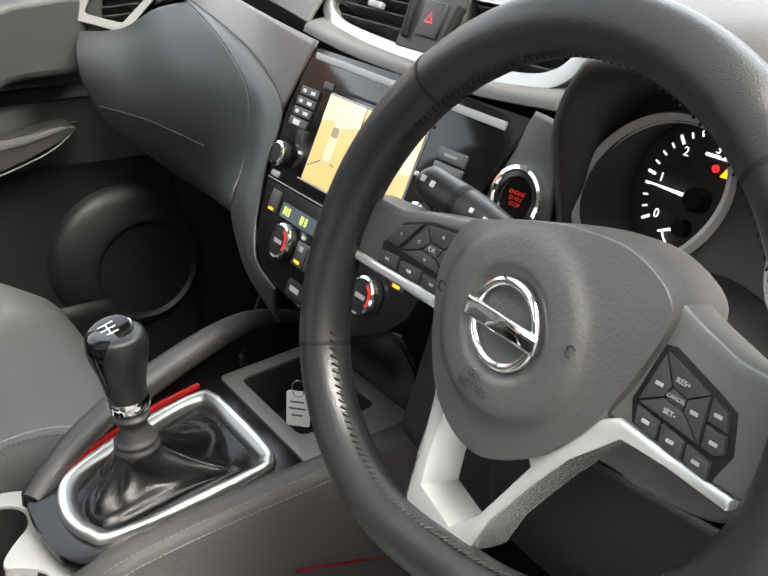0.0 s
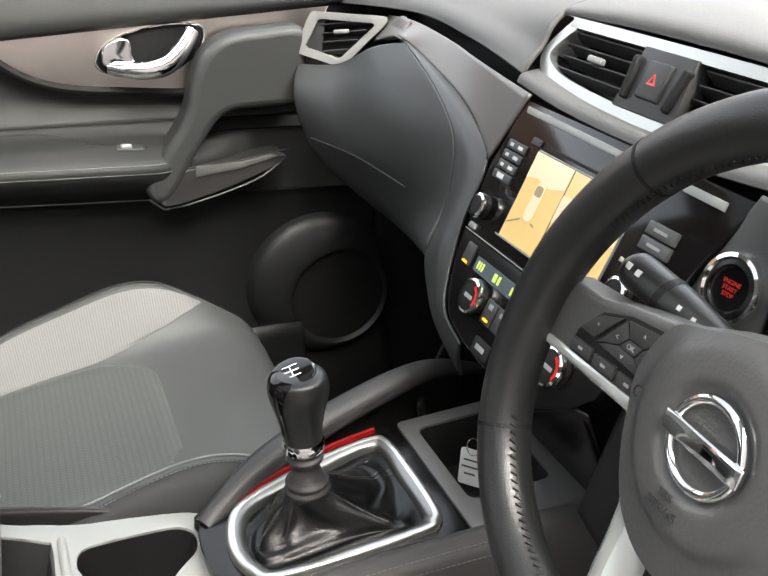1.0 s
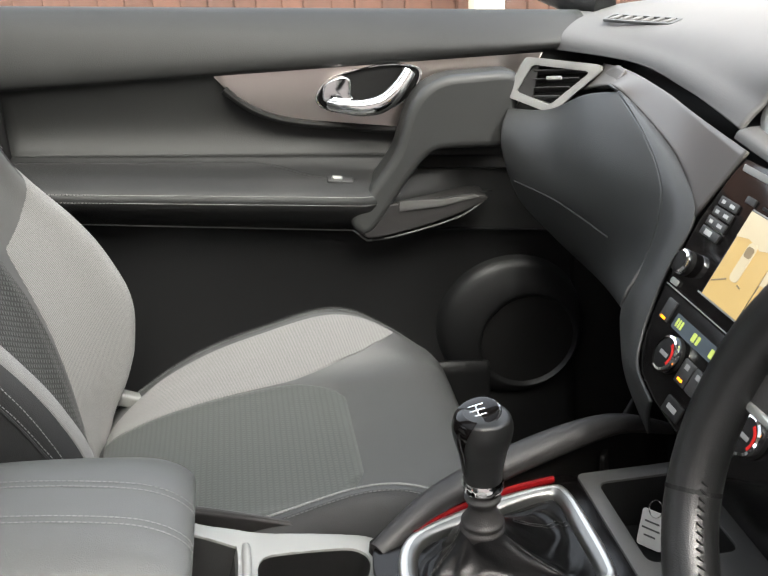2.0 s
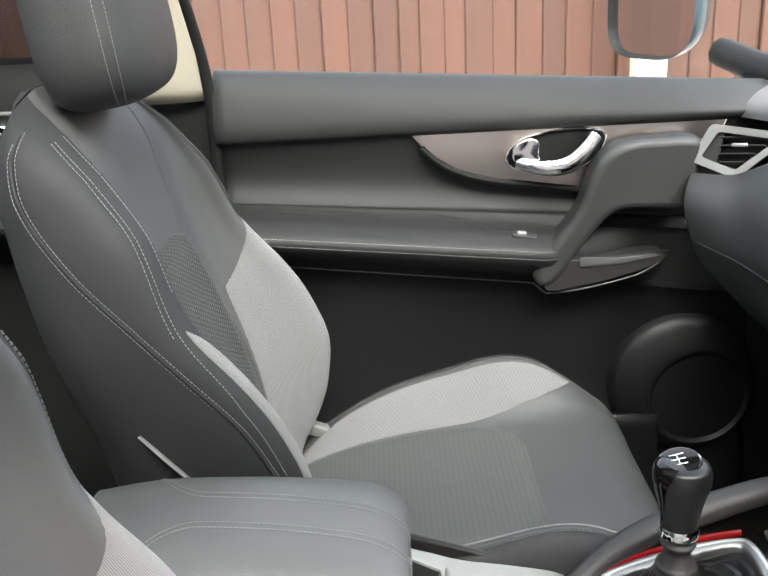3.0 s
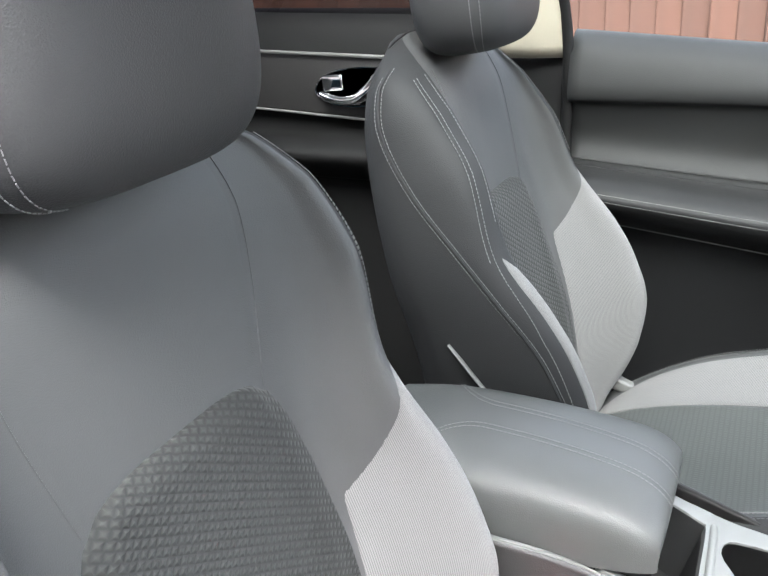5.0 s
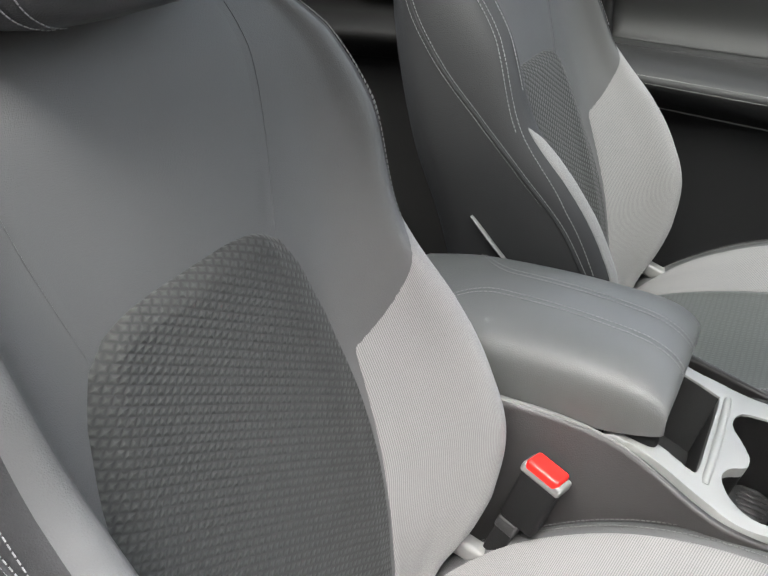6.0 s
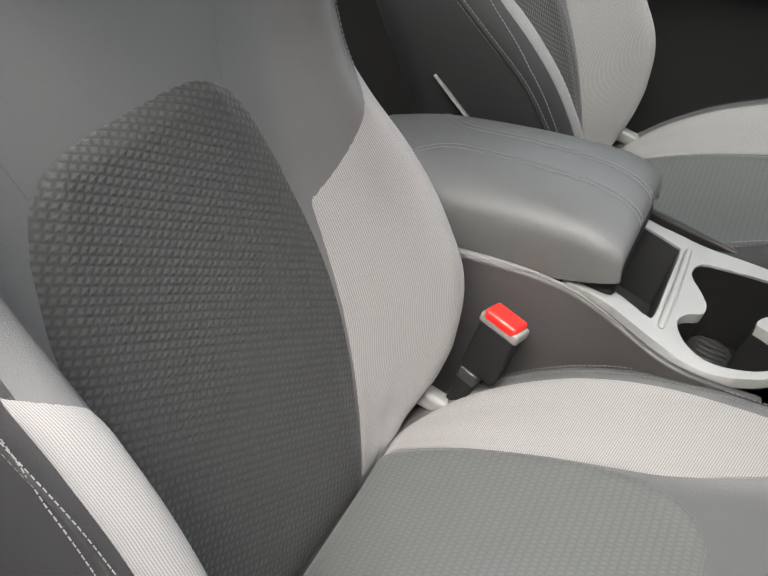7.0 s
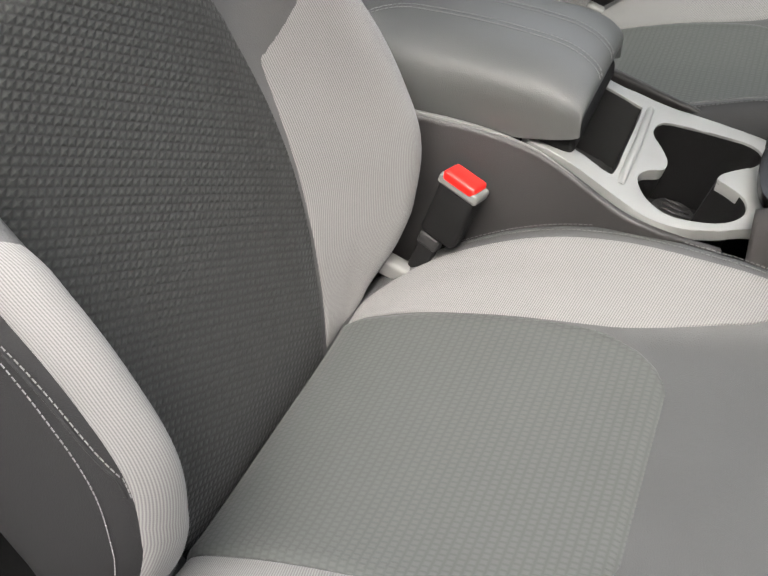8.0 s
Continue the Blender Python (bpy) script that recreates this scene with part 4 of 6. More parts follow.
pads = (
    [[(-0.76, 0.16, 0.995), (-0.55, 0.240, 1.000), (-0.35, 0.230, 0.999), (-0.192, 0.212, 0.990)],
     [(-0.76, 0.175, 1.022), (-0.55, 0.254, 1.018), (-0.35, 0.246, 1.018), (-0.192, 0.232, 1.012)],
     [(-0.76, 0.28, 1.045), (-0.55, 0.32, 1.046), (-0.35, 0.32, 1.050), (-0.192, 0.285, 1.054)],
     [(-0.74, 0.50, 1.055), (-0.55, 0.52, 1.06), (-0.35, 0.53, 1.065), (-0.192, 0.53, 1.068)],
     [(-0.66, 0.78, 1.04), (-0.50, 0.84, 1.04), (-0.35, 0.87, 1.04), (-0.192, 0.89, 1.04)]],
    [[(-0.192, 0.262, 1.044), (-0.08, 0.266, 1.048), (0.08, 0.266, 1.048), (0.192, 0.262, 1.044)],
     [(-0.192, 0.272, 1.052), (-0.08, 0.278, 1.060), (0.08, 0.278, 1.060), (0.192, 0.272, 1.052)],
     [(-0.192, 0.36, 1.062), (-0.08, 0.36, 1.070), (0.08, 0.36, 1.070), (0.192, 0.36, 1.062)],
     [(-0.192, 0.53, 1.068), (-0.08, 0.53, 1.070), (0.08, 0.53, 1.070), (0.192, 0.53, 1.068)],
     [(-0.192, 0.89, 1.04), (-0.08, 0.90, 1.04), (0.08, 0.90, 1.04), (0.192, 0.89, 1.04)]],
    [[(0.192, 0.212, 0.990), (0.26, 0.19, 1.02), (0.37, 0.18, 1.055), (0.52, 0.19, 1.05), (0.70, 0.22, 1.0)],
     [(0.192, 0.232, 1.012), (0.26, 0.22, 1.05), (0.37, 0.21, 1.075), (0.52, 0.22, 1.068), (0.70, 0.25, 1.02)],
     [(0.192, 0.285, 1.054), (0.26, 0.31, 1.07), (0.37, 0.31, 1.08), (0.52, 0.31, 1.075), (0.70, 0.32, 1.045)],
     [(0.192, 0.53, 1.068), (0.26, 0.52, 1.07), (0.37, 0.52, 1.07), (0.52, 0.52, 1.065), (0.70, 0.50, 1.055)],
     [(0.192, 0.89, 1.04), (0.26, 0.88, 1.04), (0.37, 0.87, 1.04), (0.52, 0.84, 1.04), (0.66, 0.78, 1.04)]])
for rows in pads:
    part("top_pad", patch(rows, 36, 36), DASH_TOP_LIT, dash, "textured dash top, colour paled for windscreen light", thick=0.005)
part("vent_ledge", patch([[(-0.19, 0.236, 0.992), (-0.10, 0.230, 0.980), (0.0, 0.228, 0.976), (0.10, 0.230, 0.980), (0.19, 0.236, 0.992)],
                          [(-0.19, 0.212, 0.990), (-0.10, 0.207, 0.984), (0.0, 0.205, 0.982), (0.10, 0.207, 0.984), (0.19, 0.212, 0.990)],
                          [(-0.19, 0.206, 0.982), (-0.10, 0.200, 0.976), (0.0, 0.198, 0.974), (0.10, 0.200, 0.976), (0.19, 0.206, 0.982)]], 40, 12), DASH_TOP_LIT, dash, thick=0.004)
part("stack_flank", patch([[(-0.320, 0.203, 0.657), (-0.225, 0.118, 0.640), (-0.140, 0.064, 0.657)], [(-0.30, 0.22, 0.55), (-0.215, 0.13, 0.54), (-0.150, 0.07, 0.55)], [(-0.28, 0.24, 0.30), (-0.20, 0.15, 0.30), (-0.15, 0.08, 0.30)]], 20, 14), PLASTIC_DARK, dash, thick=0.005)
gr = axes((-0.610, 0.283, 1.0445), (0.87, 0.49, 0.02), (-0.49, 0.87, 0.20))
grl = part("demist_grille", plate(rect(0.120, 0.028, 0.006, 2), 0.004, gr @ pose(0, 0, 0.0025), 0.001, [rect(0.108, 0.019, 0.004, 2)]), PLASTIC_SOFT, dash, "grey slotted demister grille")
for k in range(6):
    part("slat", rbox(gr @ pose(-0.045 + 0.018 * k, 0, 0.001, 0, 0, -14), (0.007, 0.021, 0.004), 0.001, 1), DASH_TOP_LIT, grl)
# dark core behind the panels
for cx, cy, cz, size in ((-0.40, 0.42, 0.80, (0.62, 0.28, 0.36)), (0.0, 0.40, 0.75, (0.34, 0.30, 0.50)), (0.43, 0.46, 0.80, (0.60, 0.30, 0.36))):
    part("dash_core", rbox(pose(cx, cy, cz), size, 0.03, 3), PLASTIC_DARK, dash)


# passenger side vent
vm = axes((-0.604, 0.160, 0.962), (0.48, 0.87, 0.06), (-0.18, 0.06, 1.0))
vent = thing("air_vent", "passenger end air vent with satin silver surround", "air vent", at=(-0.65, 0.18, 0.95))
vo = [p[:2] for p in curve([(x, y, 0) for x, y in ((-0.0745, -0.006), (-0.071, -0.013), (-0.044, -0.024), (-0.014, -0.0355), (-0.002, -0.034), (0.028, -0.009), (0.058, 0.0145), (0.0615, 0.022), (0.054, 0.0275), (0.010, 0.034), (-0.034, 0.0405), (-0.046, 0.039), (-0.060, 0.016))], 78, True)]
vi = [(-0.0600, -0.004), (-0.058, -0.008), (-0.013, -0.0265), (-0.007, -0.0255), (0.045, 0.0155), (0.046, 0.0185), (0.042, 0.0205), (-0.033, 0.0325), (-0.038, 0.031)]
part("surround", plate(vo, 0.022, vm, 0.0050, [[(p[0] * 0.95, p[1] * 0.93) for p in vi]]), VENT_SATIN, vent, "satin silver surround")
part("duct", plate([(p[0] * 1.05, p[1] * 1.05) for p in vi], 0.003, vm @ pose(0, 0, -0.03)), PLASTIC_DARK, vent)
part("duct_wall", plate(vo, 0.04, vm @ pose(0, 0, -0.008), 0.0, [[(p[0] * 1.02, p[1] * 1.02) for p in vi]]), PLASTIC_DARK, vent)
part("thumb_wheel_plate", plate([(-0.060, -0.006), (-0.036, -0.016), (-0.026, 0.030), (-0.038, 0.031)], 0.006, vm @ pose(0, 0, -0.006), 0.002), PLASTIC, vent)
for k in range(4):
    yy = -0.016 + 0.0120 * k
    x1 = 0.004 + 0.0135 * k
    part("slat", rbox(vm @ pose((-0.034 + x1) / 2, yy, -0.010, -24), (x1 + 0.034, 0.0018, 0.014), 0.0006, 1), PLASTIC, vent)
part("vent_tab", rbox(vm @ pose(-0.004, 0.011, -0.002), (0.022, 0.006, 0.008), 0.002), SATIN, vent)
part("fairing", patch([[(-0.565, 0.220, 0.986), (-0.530, 0.220, 0.998), (-0.490, 0.214, 0.998)], [(-0.572, 0.205, 0.962), (-0.520, 0.195, 0.972), (-0.470, 0.188, 0.984)]], 12, 6), TRIM_WARM, vent, "dark fairing beside the vent", thick=0.004)

# centre vents with hazard switch
cvent = thing("centre_vents", "twin centre air vents with silver surround and hazard switch", "air vent", at=(0, 0.24, 1.0))
cm = axes((-0.005, 0.236, 1.008), (1, 0, 0), (0, 0.55, 1.0))
co = [(-0.190, 0.004), (-0.176, -0.018), (-0.140, -0.028), (-0.07, -0.034), (0.0, -0.036), (0.07, -0.034), (0.140, -0.028), (0.176, -0.014), (0.192, 0.010), (0.184, 0.030), (0.168, 0.044), (-0.150, 0.044), (-0.164, 0.040)]
ci = [(-0.176, 0.006), (-0.166, -0.006), (-0.136, -0.014), (-0.07, -0.019), (0.0, -0.021), (0.07, -0.019), (0.136, -0.014), (0.164, -0.004), (0.176, 0.012), (0.168, 0.026), (0.158, 0.034), (-0.140, 0.034), (-0.152, 0.032)]
part("surround", plate([p[:2] for p in curve([(x, y, 0) for x, y in co], 90, True)], 0.03, cm, 0.004, [[p[:2] for p in curve([(x, y, 0) for x, y in ci], 90, True)]]), VENT_SATIN, cvent, "satin silver surround")
part("duct", plate([(x * 1.04, y * 1.1) for x, y in ci], 0.004, cm @ pose(0, 0, -0.045)), PLASTIC_DARK, cvent)
part("duct_wall", plate([(x * 1.0, y * 1.0) for x, y in co], 0.05, cm @ pose(0, 0, -0.010), 0.0, [[(x * 1.01, y * 1.02) for x, y in ci]]), PLASTIC_DARK, cvent)
for sx in (-1, 1):
    for k in range(4):
        part("slat", rbox(cm @ pose(sx * 0.100, -0.010 + 0.0125 * k, -0.012, -25), (0.118, 0.0018, 0.018), 0.0006, 1), PLASTIC, cvent)
    part("vent_tab", rbox(cm @ pose(sx * 0.098, 0.010, 0.0), (0.022, 0.007, 0.008), 0.002), SATIN, cvent)
part("hazard_panel", plate([(-0.044, -0.022), (0.044, -0.022), (0.036, 0.036), (-0.036, 0.036)], 0.02, cm @ pose(0, 0, 0.004), 0.004), PLASTIC, cvent)
for sx in (-1, 1):
    part("thumb_wheel", rbox(cm @ pose(sx * 0.032, 0.006, 0.005, 0, 0, -sx * 7), (0.008, 0.040, 0.010), 0.003), PLASTIC_DARK, cvent)
part("hazard_button", rbox(cm @ pose(0, 0.008, 0.005), (0.030, 0.034, 0.006), 0.002), PLASTIC, cvent)
part("hazard_triangle", plate([(-0.006, 0.004), (0.006, 0.004), (0.0, 0.014)], 0.0006, cm @ pose(0, 0, 0.0086), 0, [[(-0.0035, 0.0055), (0.0035, 0.0055), (0.0, 0.0115)]]), RED, cvent, "red triangle")

# ---- centre stack: head unit and heater panel ----
SM = axes((0, 0.182, 0.979), (1, 0, 0), (0, 0.54, 1))
unit = thing("head_unit", "gloss black head unit with lit reversing camera screen", "car radio", at=(0, 0.17, 0.9))
part("fascia", plate([(-0.1335, -0.1365), (0.150, -0.1365), (0.168, -0.058), (0.187, -0.012), (0.188, 0.002), (-0.131, 0.002), (-0.1415, -0.070)], 0.02, SM, 0.003), GLOSS, unit)
part("top_strip", plate([(-0.119, -0.0095), (0.165, -0.0135), (0.165, -0.0065), (-0.121, -0.0030)], 0.004, SM @ pose(0, 0, 0.002), 0.001), SATIN, unit, "satin strip along the top")
SS = SM @ pose(0.0085, 0.0035, 0)
part("screen", plate(rect(0.156, 0.090, 0.002, 2, -0.004, -0.083), 0.002, SS @ pose(0, 0, 0.001)), LCD, unit, "lit screen")
SMs = SS @ pose(0, 0, 0.0018)
part("view_panel", plate([(-0.080, -0.126), (-0.018, -0.126), (-0.018, -0.040), (-0.080, -0.040)], 0.0006, SMs), SCREEN, unit, "ochre top-down view")
part("view_panel", plate([(-0.016, -0.126), (0.072, -0.126), (0.072, -0.040), (-0.016, -0.040)], 0.0006, SMs), SCREEN, unit, "ochre rear view")
SMt = SS @ pose(0, 0, 0.0024)
part("view_patch", plate([(-0.080, -0.066), (-0.062, -0.062), (-0.040, -0.066), (-0.018, -0.060), (-0.018, -0.040), (-0.080, -0.040)], 0.0005, SMt), SCREEN_PALE, unit)
part("view_patch", plate([(-0.016, -0.090), (0.072, -0.080), (0.072, -0.056), (-0.016, -0.064)], 0.0005, SMt), SCREEN_PALE, unit)
part("car_symbol", plate(rect(0.014, 0.038, 0.005, 3, -0.050, -0.082), 0.0005, SS @ pose(0, 0, 0.003)), SCREEN_PALE, unit)
part("car_window", plate(rect(0.011, 0.010, 0.003, 3, -0.050, -0.072), 0.0005, SS @ pose(0, 0, 0.0036)), SCREEN_GREY, unit)
for k in range(2):
    part("view_line", plate([(-0.078 + 0.036 * k, -0.112 + 0.010 * k), (-0.060 + 0.024 * k, -0.103), (-0.060 + 0.024 * k, -0.1015), (-0.078 + 0.036 * k, -0.1105 + 0.010 * k)], 0.0005, SMt), SCREEN_GREY, unit)
BTN = PLASTIC
for k in range(4):
    cx, cy = -0.1085 - 0.0008 * k, -0.0425 - 0.0107 * k
    b = part("button", rbox(SM @ pose(cx, cy, 0.0006), (0.0335, 0.0088, 0.003), 0.001), BTN, unit)
    mk = bmesh.new()
    if k < 3:
        rbox(SM @ pose(cx - 0.0085, cy, 0.0022), (0.0060, 0.0034, 0.0004), 0.0001, 1, mk)
        rbox(SM @ pose(cx + 0.0075, cy, 0.0022), (0.0085, 0.0034, 0.0004), 0.0001, 1, mk)
    else:
        rbox(SM @ pose(cx - 0.002, cy, 0.0022), (0.0125, 0.0052, 0.0004), 0.0001, 1, mk)
    part("marking", mk, GREY_MARK, b)
for k in range(2):
    b = part("button", rbox(SM @ pose(0.1215, -0.0475 - 0.0125 * k, 0.001), (0.035, 0.0112, 0.005), 0.0015), PLASTIC_SOFT, unit)
    part("marking", rbox(SM @ pose(0.1215, -0.0475 - 0.0125 * k, 0.0036), (0.016, 0.0026, 0.0004), 0.0001, 1), DIM_MARK, b)
part("eject_button", rbox(SM @ pose(-0.082, -0.030, 0.0006), (0.016, 0.007, 0.003), 0.001), BTN, unit)
part("disc_slot", rbox(SM @ pose(0.012, -0.0300, 0.0002), (0.150, 0.0030, 0.0016), 0.0005, 1), PLASTIC_DARK, unit, "black disc slot")
part("screen_lip", rbox(SM @ pose(0.004, -0.0352, 0.0012), (0.150, 0.0012, 0.001), 0.0003, 1), SATIN, unit)
part("screen_lip", rbox(SM @ pose(0.000, -0.1235, 0.0012), (0.158, 0.0016, 0.001), 0.0003, 1), SATIN, unit)
part("fascia_line", rbox(SM @ pose(0.008, -0.1365, 0.0012), (0.276, 0.0012, 0.001), 0.0003, 1), SATIN, unit)
for x, y in ((-0.118, -0.110), (0.111, -0.104)):
    kb = part("tuning_knob", lathe([(0.0, 0.009), (0.009, 0.0095), (0.0118, 0.0085), (0.0128, 0.003), (0.0128, 0.0)], SM @ pose(x, y, 0)), PLASTIC_DARK, unit)
    part("knob_ring", lathe([(0.0098, 0.0100), (0.0122, 0.0092), (0.0130, 0.006), (0.0127, 0.005)], SM @ pose(x, y, 0)), CHROME, kb)
    part("push_button", rbox(SM @ pose(x - 0.001, y - 0.021, 0.0012), (0.013, 0.006, 0.003), 0.001), SATIN, unit)

heat = thing("heater_panel", "gloss black heater panel with two chrome-ringed dials", "heater controls", at=(0, 0.11, 0.78))
part("fascia", plate([(-0.050, -0.2300), (0.000, -0.2340), (0.070, -0.2340), (0.120, -0.205), (0.140, -0.185), (0.150, -0.1385), (-0.1335, -0.1385), (-0.126, -0.170), (-0.113, -0.203), (-0.090, -0.221)], 0.02, SM, 0.003), GLOSS_LOW, heat)
part("lower_fascia", patch([[(-0.118, 0.092, 0.800), (0.0, 0.088, 0.792), (0.135, 0.092, 0.800)], [(-0.120, 0.118, 0.730), (0.0, 0.116, 0.726), (0.135, 0.118, 0.730)], [(-0.112, 0.150, 0.655), (0.0, 0.150, 0.655), (0.110, 0.150, 0.655)]], 12, 12), GLOSS_LOW, heat, thick=0.004)
part("display", plate(rect(0.092, 0.015, 0.002, 2, -0.041, -0.1590), 0.001, SM @ pose(0, 0, 0.0010)), LCD, heat, "dim heater display")
for x, w in ((-0.080, 0.0028), (-0.0755, 0.0028), (-0.071, 0.0028), (-0.046, 0.006), (-0.0385, 0.004), (-0.012, 0.007)):
    part("digit", plate(rect(w, 0.0085, 0.001, 2, x, -0.1590), 0.0005, SM @ pose(0, 0, 0.0018)), GREEN_LIT, heat)
for x in (-0.061, 0.085):
    d = part("dial", lathe([(0.0, 0.009), (0.014, 0.0095), (0.0165, 0.0085), (0.0175, 0.003), (0.0180, 0.0)], SM @ pose(x, -0.186, 0)), PLASTIC_DARK, heat)
    part("dial_ring", lathe([(0.0150, 0.0102), (0.0172, 0.0094), (0.0180, 0.006), (0.0176, 0.004)], SM @ pose(x, -0.186, 0)), CHROME, d)
    part("warm_mark", plate([(0.0138 * math.cos(radians(a)), 0.0138 * math.sin(radians(a))) for a in range(-30, 71, 10)] + [(0.0108 * math.cos(radians(a)), 0.0108 * math.sin(radians(a))) for a in range(70, -31, -10)], 0.0005, SM @ pose(x, -0.187, 0.0100)), RED, d)
    part("dial_marking", rbox(SM @ pose(x, -0.187, 0.0097), (0.014, 0.004, 0.0004), 0.0001, 1), DIM_MARK, d)
for x in (-0.1035, 0.116):
    part("button", rbox(SM @ pose(x, -0.1560, 0.0006), (0.017, 0.022, 0.003), 0.0012), BTN, heat)
    part("indicator", rbox(SM @ pose(x, -0.1645, 0.0024), (0.009, 0.0024, 0.0006), 0.0002, 1), AMBER, heat, "amber indicator")
for k, x in enumerate((-0.030, -0.009, 0.012, 0.033, 0.054)):
    b = part("button", rbox(SM @ pose(x, -0.189, 0.0006), (0.0195, 0.024, 0.003), 0.0012), BTN, heat)
    part("marking", rbox(SM @ pose(x, -0.183, 0.0023), (0.007, 0.005, 0.0004), 0.0001, 1), DIM_MARK, b)
    if k in (0, 4):
        part("indicator", rbox(SM @ pose(x, -0.1965, 0.0024), (0.009, 0.0024, 0.0006), 0.0002, 1), AMBER, b, "amber indicator")
part("socket_button", rbox(SM @ pose(-0.018, -0.2210, 0.0006), (0.030, 0.016, 0.003), 0.0012), PLASTIC_DARK, heat)
part("socket_marking", rbox(SM @ pose(-0.018, -0.2210, 0.0023), (0.016, 0.005, 0.0004), 0.0001, 1), DIM_MARK, heat)

# ---- instrument cluster ----
cluster = thing("instrument_cluster", "black instrument cluster with white-lit dial in a silver ring", "instrument cluster", at=(0.37, 0.22, 0.93))
GM = axes((0.287, 0.200, 0.921), (1, 0, 0.0), (0, 0.34, 1))
RGM = axes((0.282, 0.209, 0.945), (1, 0, 0.0), (0, 0.90, 1))
DEEP = -0.055
for x, names in ((0.0, "0123456"), (0.165, "0246")):
    cx, cy = x + 0.001, 0.024
    fm = GM @ pose(cx, cy, DEEP)
    rm = RGM @ pose(x, 0, 0)
    g = part("dial_face", plate(ellipse(0.064, 0.064), 0.003, fm), DIAL_BLACK, cluster, "black dial face with white markings")
    part("dial_ring", lathe([(0.0565, -0.004), (0.0568, 0.004), (0.0585, 0.0068), (0.0605, 0.005), (0.0615, -0.008)], rm, 64), WHITE_PLASTIC, g, "satin silver dial ring")
    part("dial_wall", grid(lambda u, v, fm=fm, rm=rm: (rm @ Vector((0.0558 * math.cos(2 * math.pi * u), 0.0558 * math.sin(2 * math.pi * u), 0))).lerp(fm @ Vector((0.063 * math.cos(2 * math.pi * u), 0.063 * math.sin(2 * math.pi * u), 0.001)), v), 64, 8, True), DIAL_BLACK, g)
    for k in range(len(names) * 4 - 3):
        a = radians(212 - 10.4 * k)
        big = k % 4 == 0
        part("tick", rbox(fm @ pose(0.049 * math.cos(a), 0.049 * math.sin(a), 0.0006) @ pose(0, 0, 0, 0, 0, math.degrees(a)), (0.0075 if big else 0.0045, 0.0022 if big else 0.0014, 0.001), 0.0002, 1), DIAL_LIT, g)
        if big:
            lettering(names[k // 4], fm @ pose(0.039 * math.cos(a), 0.039 * math.sin(a), 0.0006), 0.0100, DIAL_LIT, g, "numeral")
    part("needle", plate([(-0.047, 0.0006), (-0.010, 0.0015), (-0.010, -0.0015), (-0.047, -0.0006)], 0.0012, fm @ pose(0, 0, 0.007, 0, 0, -1), 0.0003), DIAL_LIT, g, "white needle")
    part("needle_cap", lathe([(0.0, 0.012), (0.0075, 0.012), (0.0090, 0.010), (0.0095, 0.0)], fm, 28), PLASTIC_DARK, g)
    part("small_cap", lathe([(0.0, 0.008), (0.006, 0.008), (0.007, 0.0)], fm @ pose(-0.006, -0.024, 0), 20), PLASTIC_DARK, g)
    part("small_needle", plate([(-0.020, 0.0008), (-0.006, 0.0013), (-0.006, -0.0013), (-0.020, -0.0008)], 0.001, fm @ pose(-0.006, -0.024, 0.005, 0, 0, 24), 0.0003), DIAL_LIT, g)
    part("small_scale", sweep([fm @ Vector((-0.006 + 0.0185 * math.cos(radians(b)), -0.024 + 0.0185 * math.sin(radians(b)), 0.001)) for b in range(205, 276, 10)], 0.0008, 6), DIAL_LIT, g)
part("warning_lamp", plate(ellipse(0.0028, 0.0028, 16), 0.001, GM @ pose(0.005, 0.049, DEEP + 0.001)), RED_LIT, cluster, "red warning lamp")
part("warning_lamp", plate([(-0.0045, -0.0035), (0.0045, -0.0035), (0.0, 0.0045)], 0.001, GM @ pose(0.015, 0.048, DEEP + 0.001)), AMBER, cluster, "amber warning triangle")
part("message_bar", plate(rect(0.022, 0.0026, 0.001, 2), 0.0006, GM @ pose(0.004, 0.0575, DEEP + 0.001)), DIAL_LIT, cluster)
part("cowl", patch([[(0.246, 0.165, 0.86), (0.243, 0.158, 0.94), (0.244, 0.150, 0.990), (0.268, 0.142, 1.034), (0.315, 0.122, 1.058), (0.43, 0.122, 1.058), (0.500, 0.140, 1.030), (0.534, 0.160, 0.95), (0.530, 0.165, 0.86)],
                    [(0.226, 0.215, 0.85), (0.220, 0.215, 0.945), (0.236, 0.222, 0.996), (0.278, 0.228, 1.020), (0.37, 0.230, 1.024), (0.455, 0.228, 1.020), (0.508, 0.222, 0.998), (0.530, 0.215, 0.945), (0.528, 0.215, 0.85)],
                    [(0.224, 0.270, 0.84), (0.218, 0.270, 0.94), (0.236, 0.278, 0.988), (0.280, 0.282, 1.009), (0.37, 0.284, 1.014), (0.455, 0.282, 1.010), (0.506, 0.278, 0.99), (0.528, 0.270, 0.94), (0.526, 0.270, 0.84)]], 64, 16), COWL, cluster, "black cowl over the dials", thick=0.005)
cb = [(-0.060, -0.075), (0.240, -0.075), (0.240, 0.045), (0.215, 0.082), (0.165, 0.100), (0.0, 0.100), (-0.040, 0.074), (-0.058, 0.045)]
